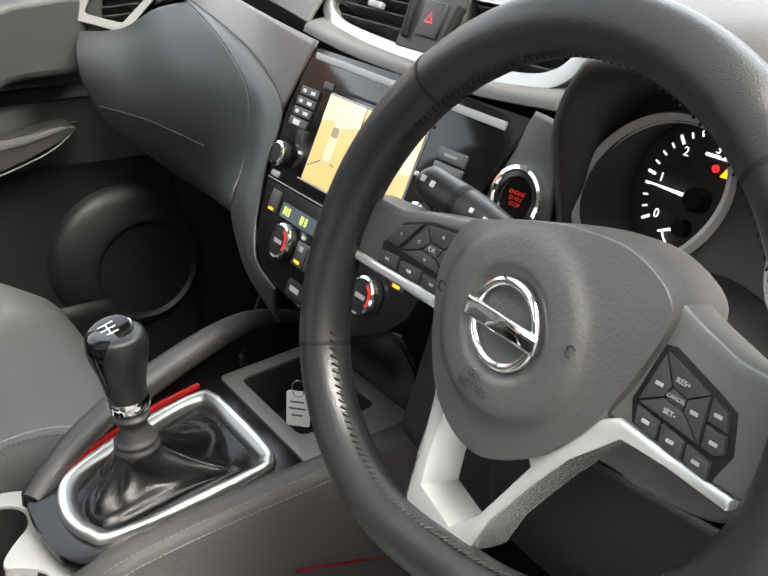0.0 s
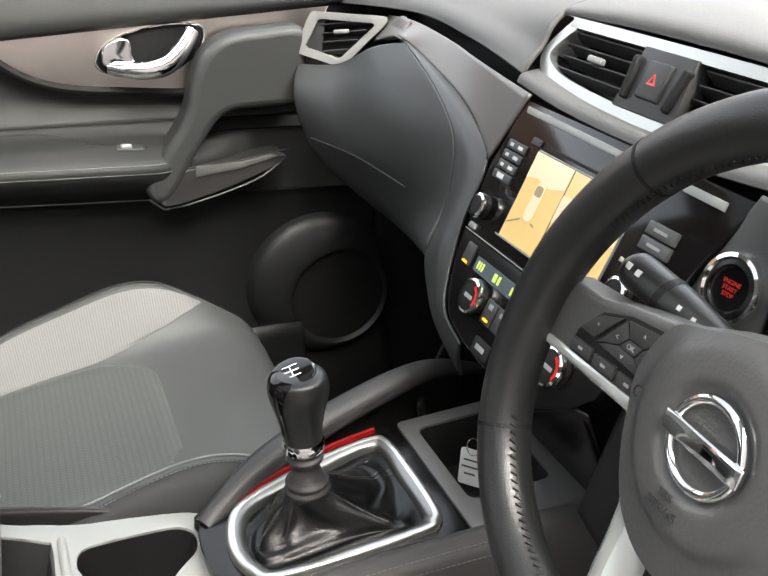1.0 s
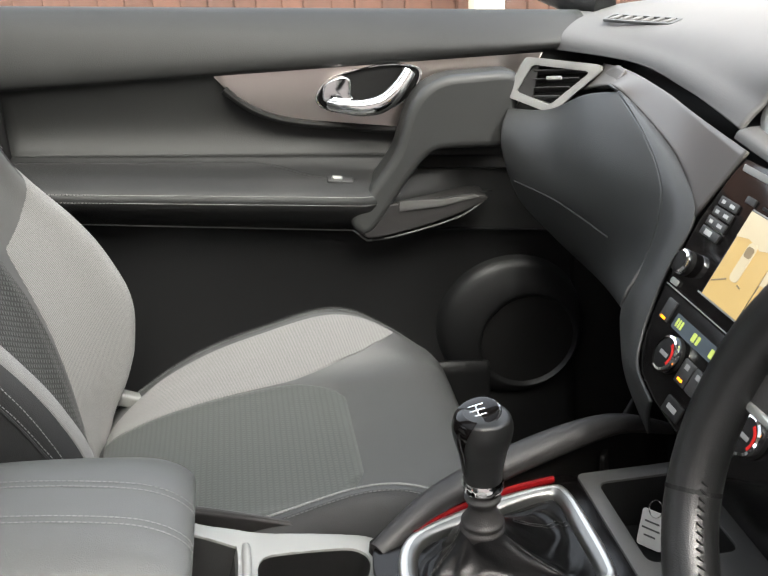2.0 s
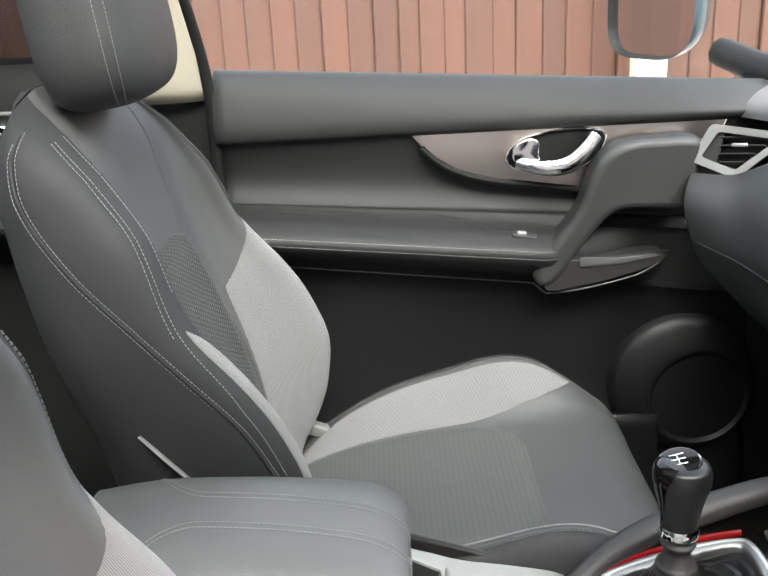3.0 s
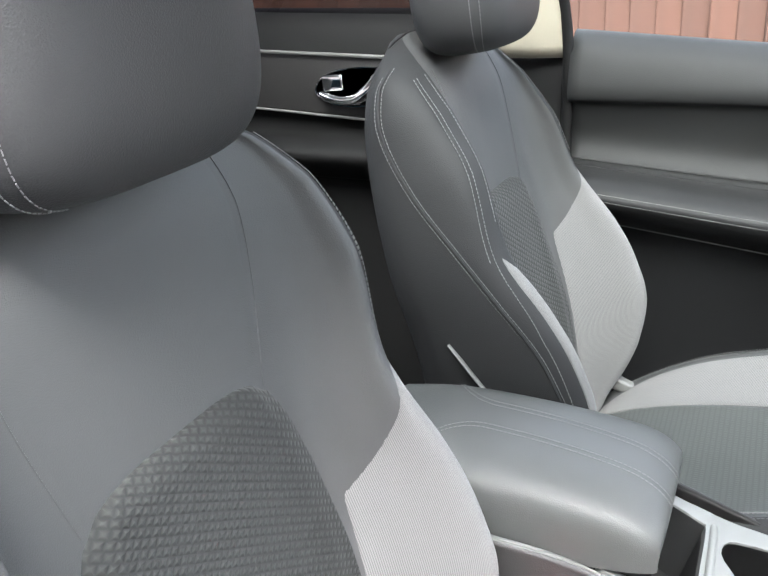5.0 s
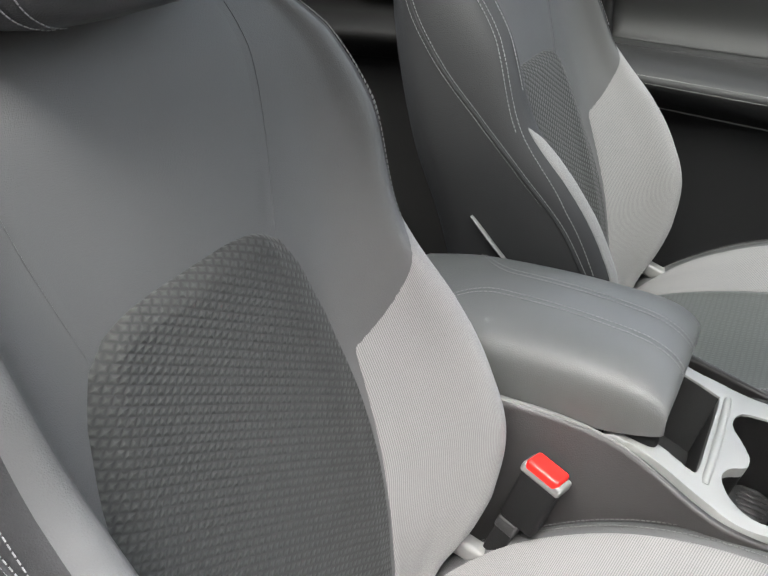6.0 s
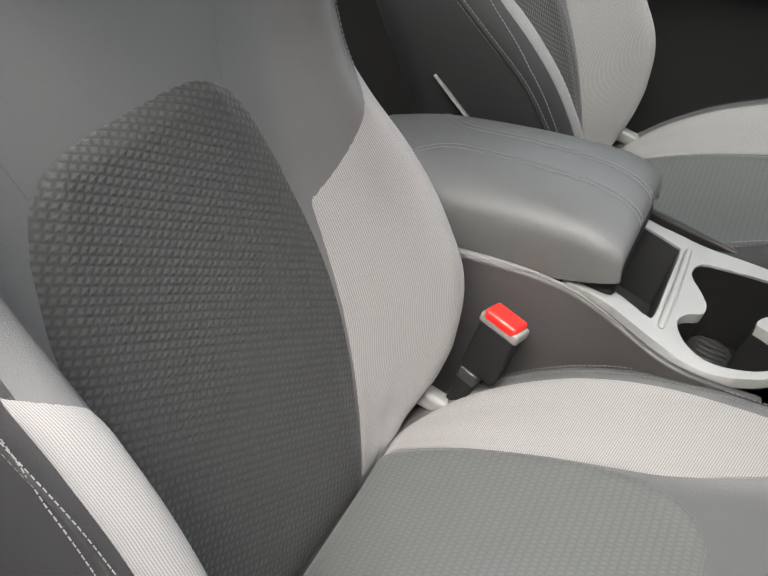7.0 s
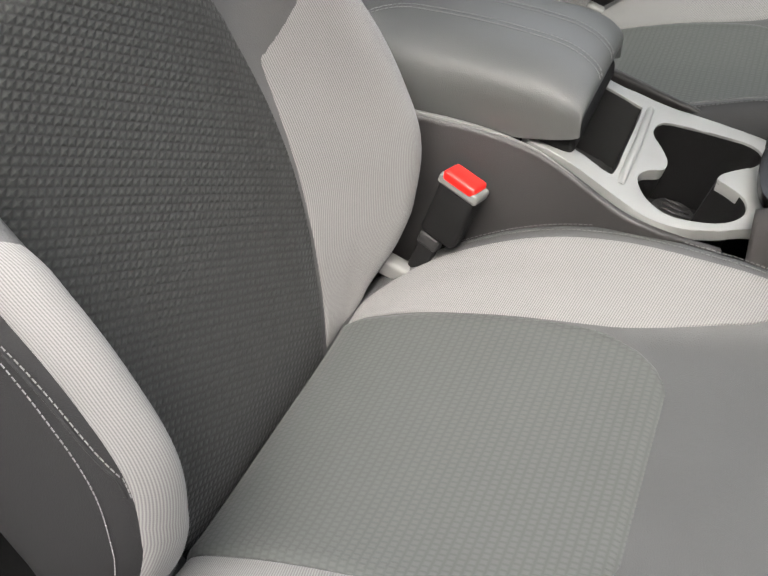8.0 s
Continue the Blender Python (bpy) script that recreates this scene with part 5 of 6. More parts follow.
part("cowl_back", plate(cb, 0.004, RGM @ pose(0, 0, -0.003), 0, [ellipse(0.0575, 0.0575), ellipse(0.0575, 0.0575, 40, 0.165)]), DIAL_BLACK, cluster)

# driver's side panel with start button
part("driver_panel", patch([[(0.190, 0.186, 0.986), (0.212, 0.176, 0.989), (0.240, 0.165, 0.990)],
                            [(0.166, 0.160, 0.920), (0.204, 0.154, 0.922), (0.240, 0.152, 0.92)],
                            [(0.160, 0.135, 0.87), (0.208, 0.128, 0.865), (0.250, 0.122, 0.86)]], 16, 20), PLASTIC_SOFT, dash, thick=0.004)
# Lower rows of the driver's panel, blackened for the shade behind the wheel.
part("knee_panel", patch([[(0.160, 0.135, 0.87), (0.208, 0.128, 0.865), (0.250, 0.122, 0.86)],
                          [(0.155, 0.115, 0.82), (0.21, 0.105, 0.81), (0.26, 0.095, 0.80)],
                          [(0.150, 0.08, 0.72), (0.21, 0.075, 0.71), (0.28, 0.08, 0.70)]], 16, 20), PLASTIC_DARK, dash, "panel under the wheel, coloured near black for shade", thick=0.004)
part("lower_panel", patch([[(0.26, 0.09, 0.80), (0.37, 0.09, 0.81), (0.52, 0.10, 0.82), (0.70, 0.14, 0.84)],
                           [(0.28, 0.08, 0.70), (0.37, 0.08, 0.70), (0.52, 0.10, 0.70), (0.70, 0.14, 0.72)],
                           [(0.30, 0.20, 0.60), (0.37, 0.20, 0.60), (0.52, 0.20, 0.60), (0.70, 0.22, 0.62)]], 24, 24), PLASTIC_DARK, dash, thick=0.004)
start = thing("start_button", "engine start button with chrome ring and red mark", "button", at=(0.186, 0.14, 0.915))
BM = axes((0.208, 0.152, 0.930), (1, 0.05, 0), (0, 0.40, 1)) @ Matrix.Scale(0.98, 4)
part("ring", lathe([(0.0212, 0.004), (0.0228, 0.0065), (0.0256, 0.006), (0.027, 0.0), (0.027, -0.006)], BM), CHROME, start, "bright silver ring")
part("inner_ring", lathe([(0.0160, 0.0035), (0.0175, 0.0052), (0.0212, 0.0046), (0.0214, 0.0)], BM), GLOSS_LOW, start, "black ring round the cap")
part("cap", lathe([(0.0, 0.003), (0.015, 0.003), (0.0162, 0.0)], BM), GLOSS, start)
for k, word in enumerate(("ENGINE", "START", "STOP")):
    lettering(word, BM @ pose(0, 0.0045 - 0.0045 * k, 0.0034), 0.0046, RED, start)

# ---- steering wheel ----
wheel = thing("steering_wheel", "black leather steering wheel with silver lower spoke", "steering wheel", at=(0.37, 0.0, 0.95))
th = radians(19)
WM = axes((0.37, 0, 0.95), (1, 0, 0), (0, math.sin(th), math.cos(th)))


RIM = (0.168, 0.166, 0.163, 0.158, 0.152, 0.154, 0.165, 0.1745, 0.165, 0.146, 0.148, 0.160)


def rim(a):
    r = cr(RIM, (a / (2 * math.pi) % 1) * 12, True)
    return WM @ Vector((r * math.cos(a), r * math.sin(a), 0))


rim_path = [rim(2 * math.pi * k / 96) for k in range(96)]
wn3 = WM.to_3x3() @ Vector((0, 0, 1))
rim_ob = part("rim", sweep(rim_path, 0.0172, 24, True, 1.0, up=wn3), WHEEL, wheel, "smooth black leather rim")
for deg in (134, 46, 207, 333):
    a = radians(deg)
    p, q = rim(a - 0.008), rim(a + 0.008)
    part("rim_joint", sweep([p, q], 0.0175, 24, up=wn3), PLASTIC_DARK, rim_ob)
sew = bmesh.new()
for k in range(200):
    a = 2 * math.pi * k / 200
    if not (radians(150) < a < radians(205) or a > radians(335) or a < radians(30)):
        c = rim(a)
        inward = (WM.translation - c).normalized()
        p = c + inward * 0.0168 + wn3 * 0.005
        t = (rim(a + 0.02) - c).normalized()
        stitches([p - t * 0.0015 + wn3 * 0.002, p + t * 0.0015 - wn3 * 0.003], inward, 0.1, 0.005, 0.0007, sew)
tagged(part("stitching", sew, PLASTIC_DARK, rim_ob), kind="stuff")
PAD_C = Vector((0.010, -0.004))
pad_edge = curve([(x, y, 0) for x, y in ((0.089, 0.046), (0.062, 0.062), (0.030, 0.063), (-0.004, 0.057), (-0.030, 0.049), (-0.052, 0.040), (-0.064, 0.012), (-0.060, -0.014), (-0.053, -0.036), (-0.040, -0.058), (-0.020, -0.072), (0.004, -0.075), (0.030, -0.063), (0.050, -0.046), (0.071, -0.015), (0.083, 0.014))], 96, True)
EM_C = Vector((0.002, 0.002))


def pad(u, v):
    k = u * 96
    e = Vector(pad_edge[int(k) % 96][:2]).lerp(Vector(pad_edge[(int(k) + 1) % 96][:2]), k - int(k))
    rho = min(v / 0.8, 1.0)
    q = PAD_C + (e - PAD_C) * rho
    R = (q - EM_C).length
    h = 0.001 + 0.005 * (1 - rho ** 3) + 0.0045 / (1 + math.exp((R - 0.052) / 0.0018)) - 0.0045 / (1 + math.exp((R - 0.029) / 0.0012))
    if v > 0.8:
        k = (v - 0.8) / 0.2
        return WM @ Vector((q.x, q.y, 0.001 - 0.004 * k - 0.040 * k ** 2))
    return WM @ Vector((q.x, q.y, h))


part("airbag_cover", grid(pad, 96, 64, True), PAD, wheel, "dark grained airbag cover")
em = WM @ pose(EM_C.x, EM_C.y, 0.0065, 0, 0, -2)
part("emblem_ring", sweep([em @ Vector((0.0228 * math.cos(a), 0.0228 * math.sin(a), 0.001)) for a in (2 * math.pi * k / 48 for k in range(48))], 0.0030, 10, True, up=wn3), CHROME, wheel, "plain chrome badge ring")
part("emblem_bar", rbox(em @ pose(0, 0, 0.0035), (0.055, 0.0110, 0.004), 0.0012), CHROME, wheel, "plain chrome badge bar")
for text, dy in (("SRS", -0.030), ("AIRBAG", -0.037)):
    lettering(text, WM @ pose(-0.006, dy, 0.0108), 0.0065, PLASTIC, wheel)
for mx, my in ((-0.048, 0.004), (0.050, 0.008)):
    part("horn_mark", sweep([WM @ Vector((mx + 0.003 * math.cos(radians(a)), my + 0.003 * math.sin(radians(a)), 0.0105)) for a in range(30, 300, 30)], 0.0005, 6), PLASTIC_DARK, wheel)


def button(poly, parent, m, mark=(0.0042, 0.0018), word="", size=0.0046):
    cx, cy = sum(p[0] for p in poly) / len(poly), sum(p[1] for p in poly) / len(poly)
    small = [(cx + (x - cx) * 0.95, cy + (y - cy) * 0.95) for x, y in poly]
    b = part("button", plate(small, 0.004, m @ pose(0, 0, 0.0022), 0.0010), PLASTIC, parent)
    if word:
        lettering(word, m @ pose(cx, cy, 0.0024), size, DIM_MARK, b, "marking")
    elif mark:
        part("marking", rbox(m @ pose(cx, cy, 0.0023), (mark[0], mark[1], 0.0004), 0.0001, 1), DIM_MARK, b)
    return b


def lattice(quad, inner, parent, m, words, mid):
    """Four-way rocker: a middle key and four keys round it."""
    for k in range(4):
        button([quad[k], quad[(k + 1) % 4], inner[(k + 1) % 4], inner[k]], parent, m, word=words[k], size=0.0050 if len(words[k]) < 2 else 0.0036)
    button(inner, parent, m, word=mid, size=0.0046 if len(mid) < 3 else 0.0026)


sp_l = part("spoke", plate([(-0.02, 0.046), (-0.040, 0.044), (-0.061, 0.039), (-0.092, 0.034), (-0.117, 0.028), (-0.158, 0.026), (-0.160, -0.014), (-0.062, -0.012), (-0.02, -0.022)], 0.024, WM @ pose(0, 0, -0.005), 0.005, seg=3), PAD, wheel)
# Right spoke: paler than the left, its sheen put into the colour.
sp_r = part("spoke", plate([(0.05, 0.060), (0.080, 0.051), (0.100, 0.043), (0.122, 0.036), (0.158, 0.034), (0.160, -0.020), (0.079, -0.016), (0.045, -0.022)], 0.024, WM @ pose(0, 0, -0.005), 0.005, seg=3), SPOKE_SHEEN, wheel)
part("spoke_cover", plate([p[:2] for p in curve([(x, y, 0) for x, y in ((0.056, -0.034), (0.076, -0.022), (0.138, -0.022), (0.138, -0.032), (0.1345, -0.0385), (0.118, -0.0440), (0.100, -0.0465), (0.074, -0.0465), (0.060, -0.046))], 40, True)], 0.016, WM @ pose(0, 0, -0.020), 0.006, seg=3), PAD, wheel, "dark rear cover of the spoke")
bl_m = WM @ pose(0, 0, -0.0044)
part("button_panel", plate([(-0.126, 0.004), (-0.110, 0.022), (-0.086, 0.030), (-0.040, 0.035), (-0.056, 0.002), (-0.058, -0.008), (-0.127, -0.010)], 0.004, bl_m, 0.001), PLASTIC_DARK, sp_l)
lattice([(-0.087, 0.0275), (-0.045, 0.0325), (-0.060, 0.003), (-0.106, 0.005)], [(-0.081, 0.0185), (-0.068, 0.0185), (-0.073, 0.011), (-0.087, 0.012)], sp_l, bl_m, ("^", ">", "v", "<"), "OK")
button([(-0.123, 0.006), (-0.110, 0.020), (-0.090, 0.027), (-0.108, 0.006)], sp_l, bl_m, word="+")
for k in range(3):
    x = -0.126 + 0.0225 * k
    button([(x, -0.0085), (x, -0.0005), (x + 0.021, 0.0005), (x + 0.021, -0.0078)], sp_l, bl_m)
part("button_panel", plate([(0.088, 0.029), (0.094, 0.030), (0.122, 0.020), (0.131, 0.016), (0.136, -0.002), (0.130, -0.018), (0.084, -0.013), (0.080, -0.002)], 0.004, bl_m, 0.001), PLASTIC_DARK, sp_r)
lattice([(0.091, 0.027), (0.118, 0.018), (0.120, -0.005), (0.084, -0.001)], [(0.099, 0.013), (0.108, 0.011), (0.108, 0.005), (0.097, 0.007)], sp_r, bl_m, ("RES+", "", "SET-", ""), "CANCEL")
button([(0.119, 0.018), (0.128, 0.015), (0.131, 0.006), (0.120, 0.007)], sp_r, bl_m)
button([(0.120, 0.006), (0.131, 0.005), (0.133, -0.003), (0.128, -0.006), (0.121, -0.005)], sp_r, bl_m)
for k in range(3):
    x, y = 0.086 + 0.0148 * k, -0.0025 - 0.0022 * k
    button([(x, y - 0.0090), (x - 0.001, y), (x + 0.0125, y - 0.002), (x + 0.0135, y - 0.0112)], sp_r, bl_m)
part("lower_spoke", plate([(-0.152, -0.0105), (-0.100, -0.0095), (-0.062, -0.0095), (-0.040, -0.030), (0.050, -0.030), (0.078, -0.0135), (0.110, -0.0165), (0.142, -0.0195), (0.141, -0.0255), (0.108, -0.0230), (0.082, -0.0235), (0.058, -0.048), (0.043, -0.070), (0.021, -0.107), (0.013, -0.131), (0.003, -0.141), (-0.042, -0.143), (-0.047, -0.130), (-0.046, -0.100), (-0.046, -0.062), (-0.056, -0.033), (-0.066, -0.0170), (-0.100, -0.0165), (-0.152, -0.0170)], 0.030, WM @ pose(0, 0, -0.0035), 0.0025,
     [[(-0.033, -0.045), (-0.037, -0.100), (-0.036, -0.118), (-0.006, -0.127), (0.012, -0.108), (0.036, -0.064), (0.020, -0.045)]]), SPOKE_SILVER, wheel, "bright satin silver lower spoke")
column = thing("steering_column", "black steering column shroud with control stalk", "steering column", at=(0.37, 0.1, 0.9))
part("shroud", sweep(curve([(0.37, 0.035, 0.925), (0.37, 0.08, 0.905), (0.37, 0.17, 0.875)], 12), lambda t: 0.052 + 0.012 * t, 32, flat=0.72), PLASTIC_LOW, column)
stalk = curve([(0.345, 0.056, 0.955), (0.30, 0.052, 0.967), (0.262, 0.047, 0.977), (0.236, 0.044, 0.983)], 24)
part("stalk", sweep(stalk, lambda t: 0.0075 + 0.0055 * min(1, t * 2.0) - 0.006 * max(0, t - 0.9) * 10, 18, flat=0.85), WHEEL, column, "control stalk with pale symbols")
part("stalk_collar", sweep(stalk[13:15], 0.0134, 18, flat=0.85), PLASTIC_DARK, column)
for k, (u, w) in enumerate(((17, 0.004), (19, 0.004), (21, 0.003), (10, 0.003), (8, 0.003))):
    p = stalk[u] + Vector((0, -0.0098, 0.0075))
    part("marking", rbox(axes(p, (1, 0.1, -0.1), (0, 0.75, 1)), (w, w, 0.0008), 0.0002, 1), GREY_MARK, column)

# ---- doors ----
door = thing("passenger_door", "black passenger door trim with brushed metal strip", "car door", at=(-0.70, -0.2, 0.6))
D_ROWS = [(-0.770, 1.086, 1.042), (-0.750, 1.097, 1.050), (-0.728, 1.093, 1.045), (-0.704, 1.068, 1.028), (-0.689, 1.024, 1.012), (-0.690, 0.998, 1.003), (-0.704, 0.985, 0.985),
          (-0.722, 0.935, 0.905), (-0.714, 0.904, 0.858), (-0.690, 0.887, 0.820), (-0.654, 0.876, 0.802), (-0.627, 0.855, 0.780), (-0.644, 0.830, 0.746), (-0.676, 0.806, 0.717), (-0.702, 0.78, 0.70), (-0.708, 0.60, 0.55), (-0.690, 0.42, 0.40), (-0.685, 0.30, 0.30)]


def door_skin(u, v, y0=-0.622, y1=0.24, dx=0.0):
    x, za, zb = cr([Vector(r) for r in D_ROWS], v * 17)
    y = y0 + (y1 - y0) * u
    k = min(max((y + 0.6) / 0.75, -0.05), 1.15)
    if 9 <= v * 17 <= 13.5 and y > -0.12:
        x = x + (-0.70 - x) * min(1, (y + 0.12) / 0.16)
    return Vector((x + dx, y, za + (zb - za) * k))


part("door_panel", grid(lambda u, v: door_skin(u, v * 8.5 / 17), 44, 52), DOOR_PANEL, door, "black soft-touch upper door panel", thick=0.004)
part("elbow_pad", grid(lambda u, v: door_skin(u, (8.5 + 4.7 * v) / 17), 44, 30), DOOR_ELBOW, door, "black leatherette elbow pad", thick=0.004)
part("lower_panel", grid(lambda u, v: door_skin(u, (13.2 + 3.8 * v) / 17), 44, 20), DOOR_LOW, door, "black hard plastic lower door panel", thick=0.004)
tr = curve([(-0.324, 0.9975, 0), (-0.13, 1.0, 0), (0.03, 1.0, 0), (0.17, 0.996, 0)], 20)
bl = curve([(0.12, 0.895, 0), (0.02, 0.892, 0), (-0.054, 0.897, 0), (-0.138, 0.909, 0), (-0.205, 0.920, 0), (-0.250, 0.934, 0), (-0.282, 0.953, 0), (-0.306, 0.975, 0)], 30)
DM = axes((-0.697, 0, 0), (0, 1, 0), (0, 0, 1))
part("metal_strip", plate([p[:2] for p in tr] + [p[:2] for p in bl], 0.012, DM, 0.002), DOOR_TRIM, door, "brushed metal trim strip")
# Solid dark bar drawn where the strip's shadow falls.
part("strip_shade_bar", sweep([DM @ Vector((p[0], p[1] - 0.003, 0.0)) for p in bl], 0.0058, 8), PLASTIC_DARK, door, "dark bar standing in for the shadow under the strip")
eo = [p[:2] for p in curve([(-0.176, 0.952, 0), (-0.150, 0.980, 0), (-0.085, 0.993, 0), (-0.030, 0.990, 0), (-0.017, 0.974, 0), (-0.036, 0.942, 0), (-0.072, 0.926, 0), (-0.115, 0.923, 0), (-0.160, 0.932, 0)], 54, True)]
ec = Vector((-0.098, 0.957))
ei = [tuple(ec + (Vector(p) - ec) * 0.945) for p in eo]
hnd = part("handle_bezel", plate(eo, 0.010, DM @ pose(0, 0, 0.006), 0.002, [ei]), CHROME, door, "chrome handle bezel")
part("handle_cup", plate(ei, 0.002, DM @ pose(0, 0, 0.001)), PLASTIC_DARK, hnd)
part("handle_cup_wall", plate([tuple(ec + (Vector(p) - ec) * 0.93) for p in eo], 0.012, DM @ pose(0, 0, 0.004), 0, [[tuple(ec + (Vector(p) - ec) * 0.91) for p in eo]]), PLASTIC_DARK, hnd)
lever = curve([(-0.684, -0.156, 0.944), (-0.674, -0.138, 0.941), (-0.668, -0.110, 0.938), (-0.667, -0.080, 0.943), (-0.670, -0.058, 0.960), (-0.680, -0.038, 0.983)], 28)
part("door_handle", sweep(lever, lambda t: 0.0105 + 0.007 * math.sin(math.pi * t) ** 2 * t, 14, flat=1.0, up=(1, 0, 0)), CHROME, door, "chrome door handle")
part("lock_button", plate([p[:2] for p in curve([(x, y, 0) for x, y in ((-0.024, -0.010), (-0.018, 0.012), (0.004, 0.020), (0.017, 0.014), (0.016, -0.006), (0.020, -0.020), (-0.004, -0.018))], 35, True)], 0.012, axes((-0.676, -0.142, 0.962), (0, 1, 0.05), (0, -0.05, 1)), 0.005, seg=4), CHROME, door, "chrome lock button")
PM = axes((-0.634, 0, 0), (0, 1, 0), (0, 0, 1))
pull_o = [(0.112, 0.977), (0.050, 0.981), (0.003, 0.978), (-0.030, 0.960), (-0.049, 0.931), (-0.058, 0.906), (-0.066, 0.882), (-0.082, 0.856), (-0.108, 0.824), (-0.133, 0.794), (-0.138, 0.772), (-0.128, 0.754), (-0.108, 0.756), (-0.088, 0.778),
          (-0.068, 0.808), (-0.045, 0.838), (-0.024, 0.862), (0.000, 0.873), (0.045, 0.872), (0.095, 0.870), (0.110, 0.885), (0.114, 0.930)]
part("pull_handle", plate([p[:2] for p in curve([(*p, 0) for p in pull_o], 84, True)], 0.058, PM), DOOR_PULL, door, "soft black pull handle", bevel=0.012)
tray_o = [(-0.118, 0.748), (-0.042, 0.756), (0.036, 0.777), (0.070, 0.794), (0.050, 0.800), (0.0, 0.796), (-0.060, 0.797), (-0.100, 0.790)]
part("pull_tray", plate([p[:2] for p in curve([(*p, 0) for p in tray_o], 48, True)], 0.050, PM @ pose(0, 0, -0.004)), PLASTIC_LOW, door, "dark tray under the pull", bevel=0.010)
part("pull_cup", patch([[(-0.650, -0.06, 0.788), (-0.650, 0.0, 0.796), (-0.652, 0.08, 0.800)], [(-0.70, -0.06, 0.770), (-0.70, 0.0, 0.775), (-0.70, 0.08, 0.785)]], 12, 4), PLASTIC_DARK, door, thick=0.004)
part("pull_cup_strip", plate([(-0.066, 0.801), (-0.066, 0.785), (-0.001, 0.7875), (0.056, 0.7975), (0.050, 0.802), (0.0, 0.798)], 0.004, PM @ pose(0, 0, -0.0015), 0.0015), CUBBY, door, "grey lip of the pull")
part("window_switch", rbox(axes((-0.6575, -0.150, 0.8345), (0, 1, -0.15), (-0.9, 0, 0.4)), (0.040, 0.014, 0.007), 0.003), PLASTIC, door)
part("switch_tab", rbox(axes((-0.6545, -0.155, 0.8385), (0, 1, -0.15), (-0.9, 0, 0.4)), (0.016, 0.008, 0.009), 0.003), SATIN, door)
pad_line = curve([(-0.61, 8.95, 0), (-0.47, 8.9, 0), (-0.35, 8.85, 0), (-0.27, 8.85, 0), (-0.225, 9.2, 0), (-0.19, 9.6, 0), (-0.125, 9.85, 0)], 40)
part("elbow_pad_seam", sweep([door_skin((q[0] + 0.622) / 0.862, q[1] / 17) + Vector((0.0008, 0, 0.0005)) for q in pad_line], 0.0022, 6), PLASTIC_DARK, door)
part("switch_plate", rbox(axes((-0.6590, -0.125, 0.8280), (0, 1, -0.15), (-0.9, 0, 0.4)), (0.105, 0.026, 0.004), 0.002), PLASTIC_SOFT, door, "grey window switch plate")
tail = curve([(-0.660, -0.114, 0.7355), (-0.640, -0.080, 0.7445), (-0.6345, -0.020, 0.7575), (-0.6345, 0.030, 0.7715), (-0.642, 0.064, 0.7885)], 14)
line = [door_skin(u / 30, 13.1 / 17) + Vector((0.003, 0, 0)) for u in range(1, 18)] + tail[:2]
part("lower_bead", sweep(line, 0.0018, 8), SATIN, door, "thin grey bead")
part("pull_bead", sweep(tail, 0.0014, 8), CUBBY, door, "thin dull bead under the pull")
part("kick_bead", sweep([(-0.700, 0.070, 0.748), (-0.700, 0.155, 0.741)], 0.002, 8), SATIN, door, "thin grey bead")
sew = bmesh.new()
for vv in (11.2, 10.75):
    stitches([door_skin(u / 60, vv / 17) + Vector((0.0025, 0, 0.001)) for u in range(2, 40)], (1, 0, 0), bm=sew)
tagged(part("stitching", sew, PLASTIC_PALE, door), kind="stuff")
sp = axes((-0.690, 0.150, 0.527), (0, 1, 0), (0, 0, 1))
swell = [(0.128, -0.026, -0.024), (0.120, -0.022, 0.0), (0.104, -0.012, 0.012), (0.088, -0.003, 0.018), (0.082, 0.0, 0.016), (0.078, 0.0, 0.010)]


def speaker(u, v):
    r, off, h = cr([Vector(p) for p in swell], v * 5)
    a = 2 * math.pi * u
    return sp @ Vector((off + r * math.cos(a), -0.8 * off + r * math.sin(a), h))


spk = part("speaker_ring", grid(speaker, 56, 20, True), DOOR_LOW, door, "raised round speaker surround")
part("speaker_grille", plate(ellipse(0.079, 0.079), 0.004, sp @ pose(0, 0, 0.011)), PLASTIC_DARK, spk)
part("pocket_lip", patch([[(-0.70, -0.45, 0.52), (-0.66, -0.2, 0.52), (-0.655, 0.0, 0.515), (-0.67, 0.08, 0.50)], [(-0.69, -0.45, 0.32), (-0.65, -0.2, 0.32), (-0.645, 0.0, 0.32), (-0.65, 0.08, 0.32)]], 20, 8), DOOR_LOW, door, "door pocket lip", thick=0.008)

rear_door = thing("rear_door", "black rear door trim with chrome handle", "car door", at=(-0.70, -1.2, 0.6))
part("door_panel", grid(lambda u, v: door_skin(u, v, -1.75, -0.80) + Vector((0.0, 0, 0.032)), 30, 80), PLASTIC_DARK, rear_door, "black rear door panel", thick=0.004)
RM = axes((-0.680, -0.957, 0.048), (0, 1, 0), (0, 0, 1))
part("metal_strip", plate([(-0.5, 0.93), (0.06, 0.90), (0.06, 1.005), (-0.5, 1.02)], 0.012, RM, 0.002), PLASTIC_LOW, rear_door)
part("upper_bead", sweep([RM @ Vector(q) for q in ((-0.5, 1.024, 0.006), (-0.2, 1.016, 0.006), (0.06, 1.010, 0.006))], 0.003, 8), PLASTIC_PALE, rear_door, "thin grey bead")
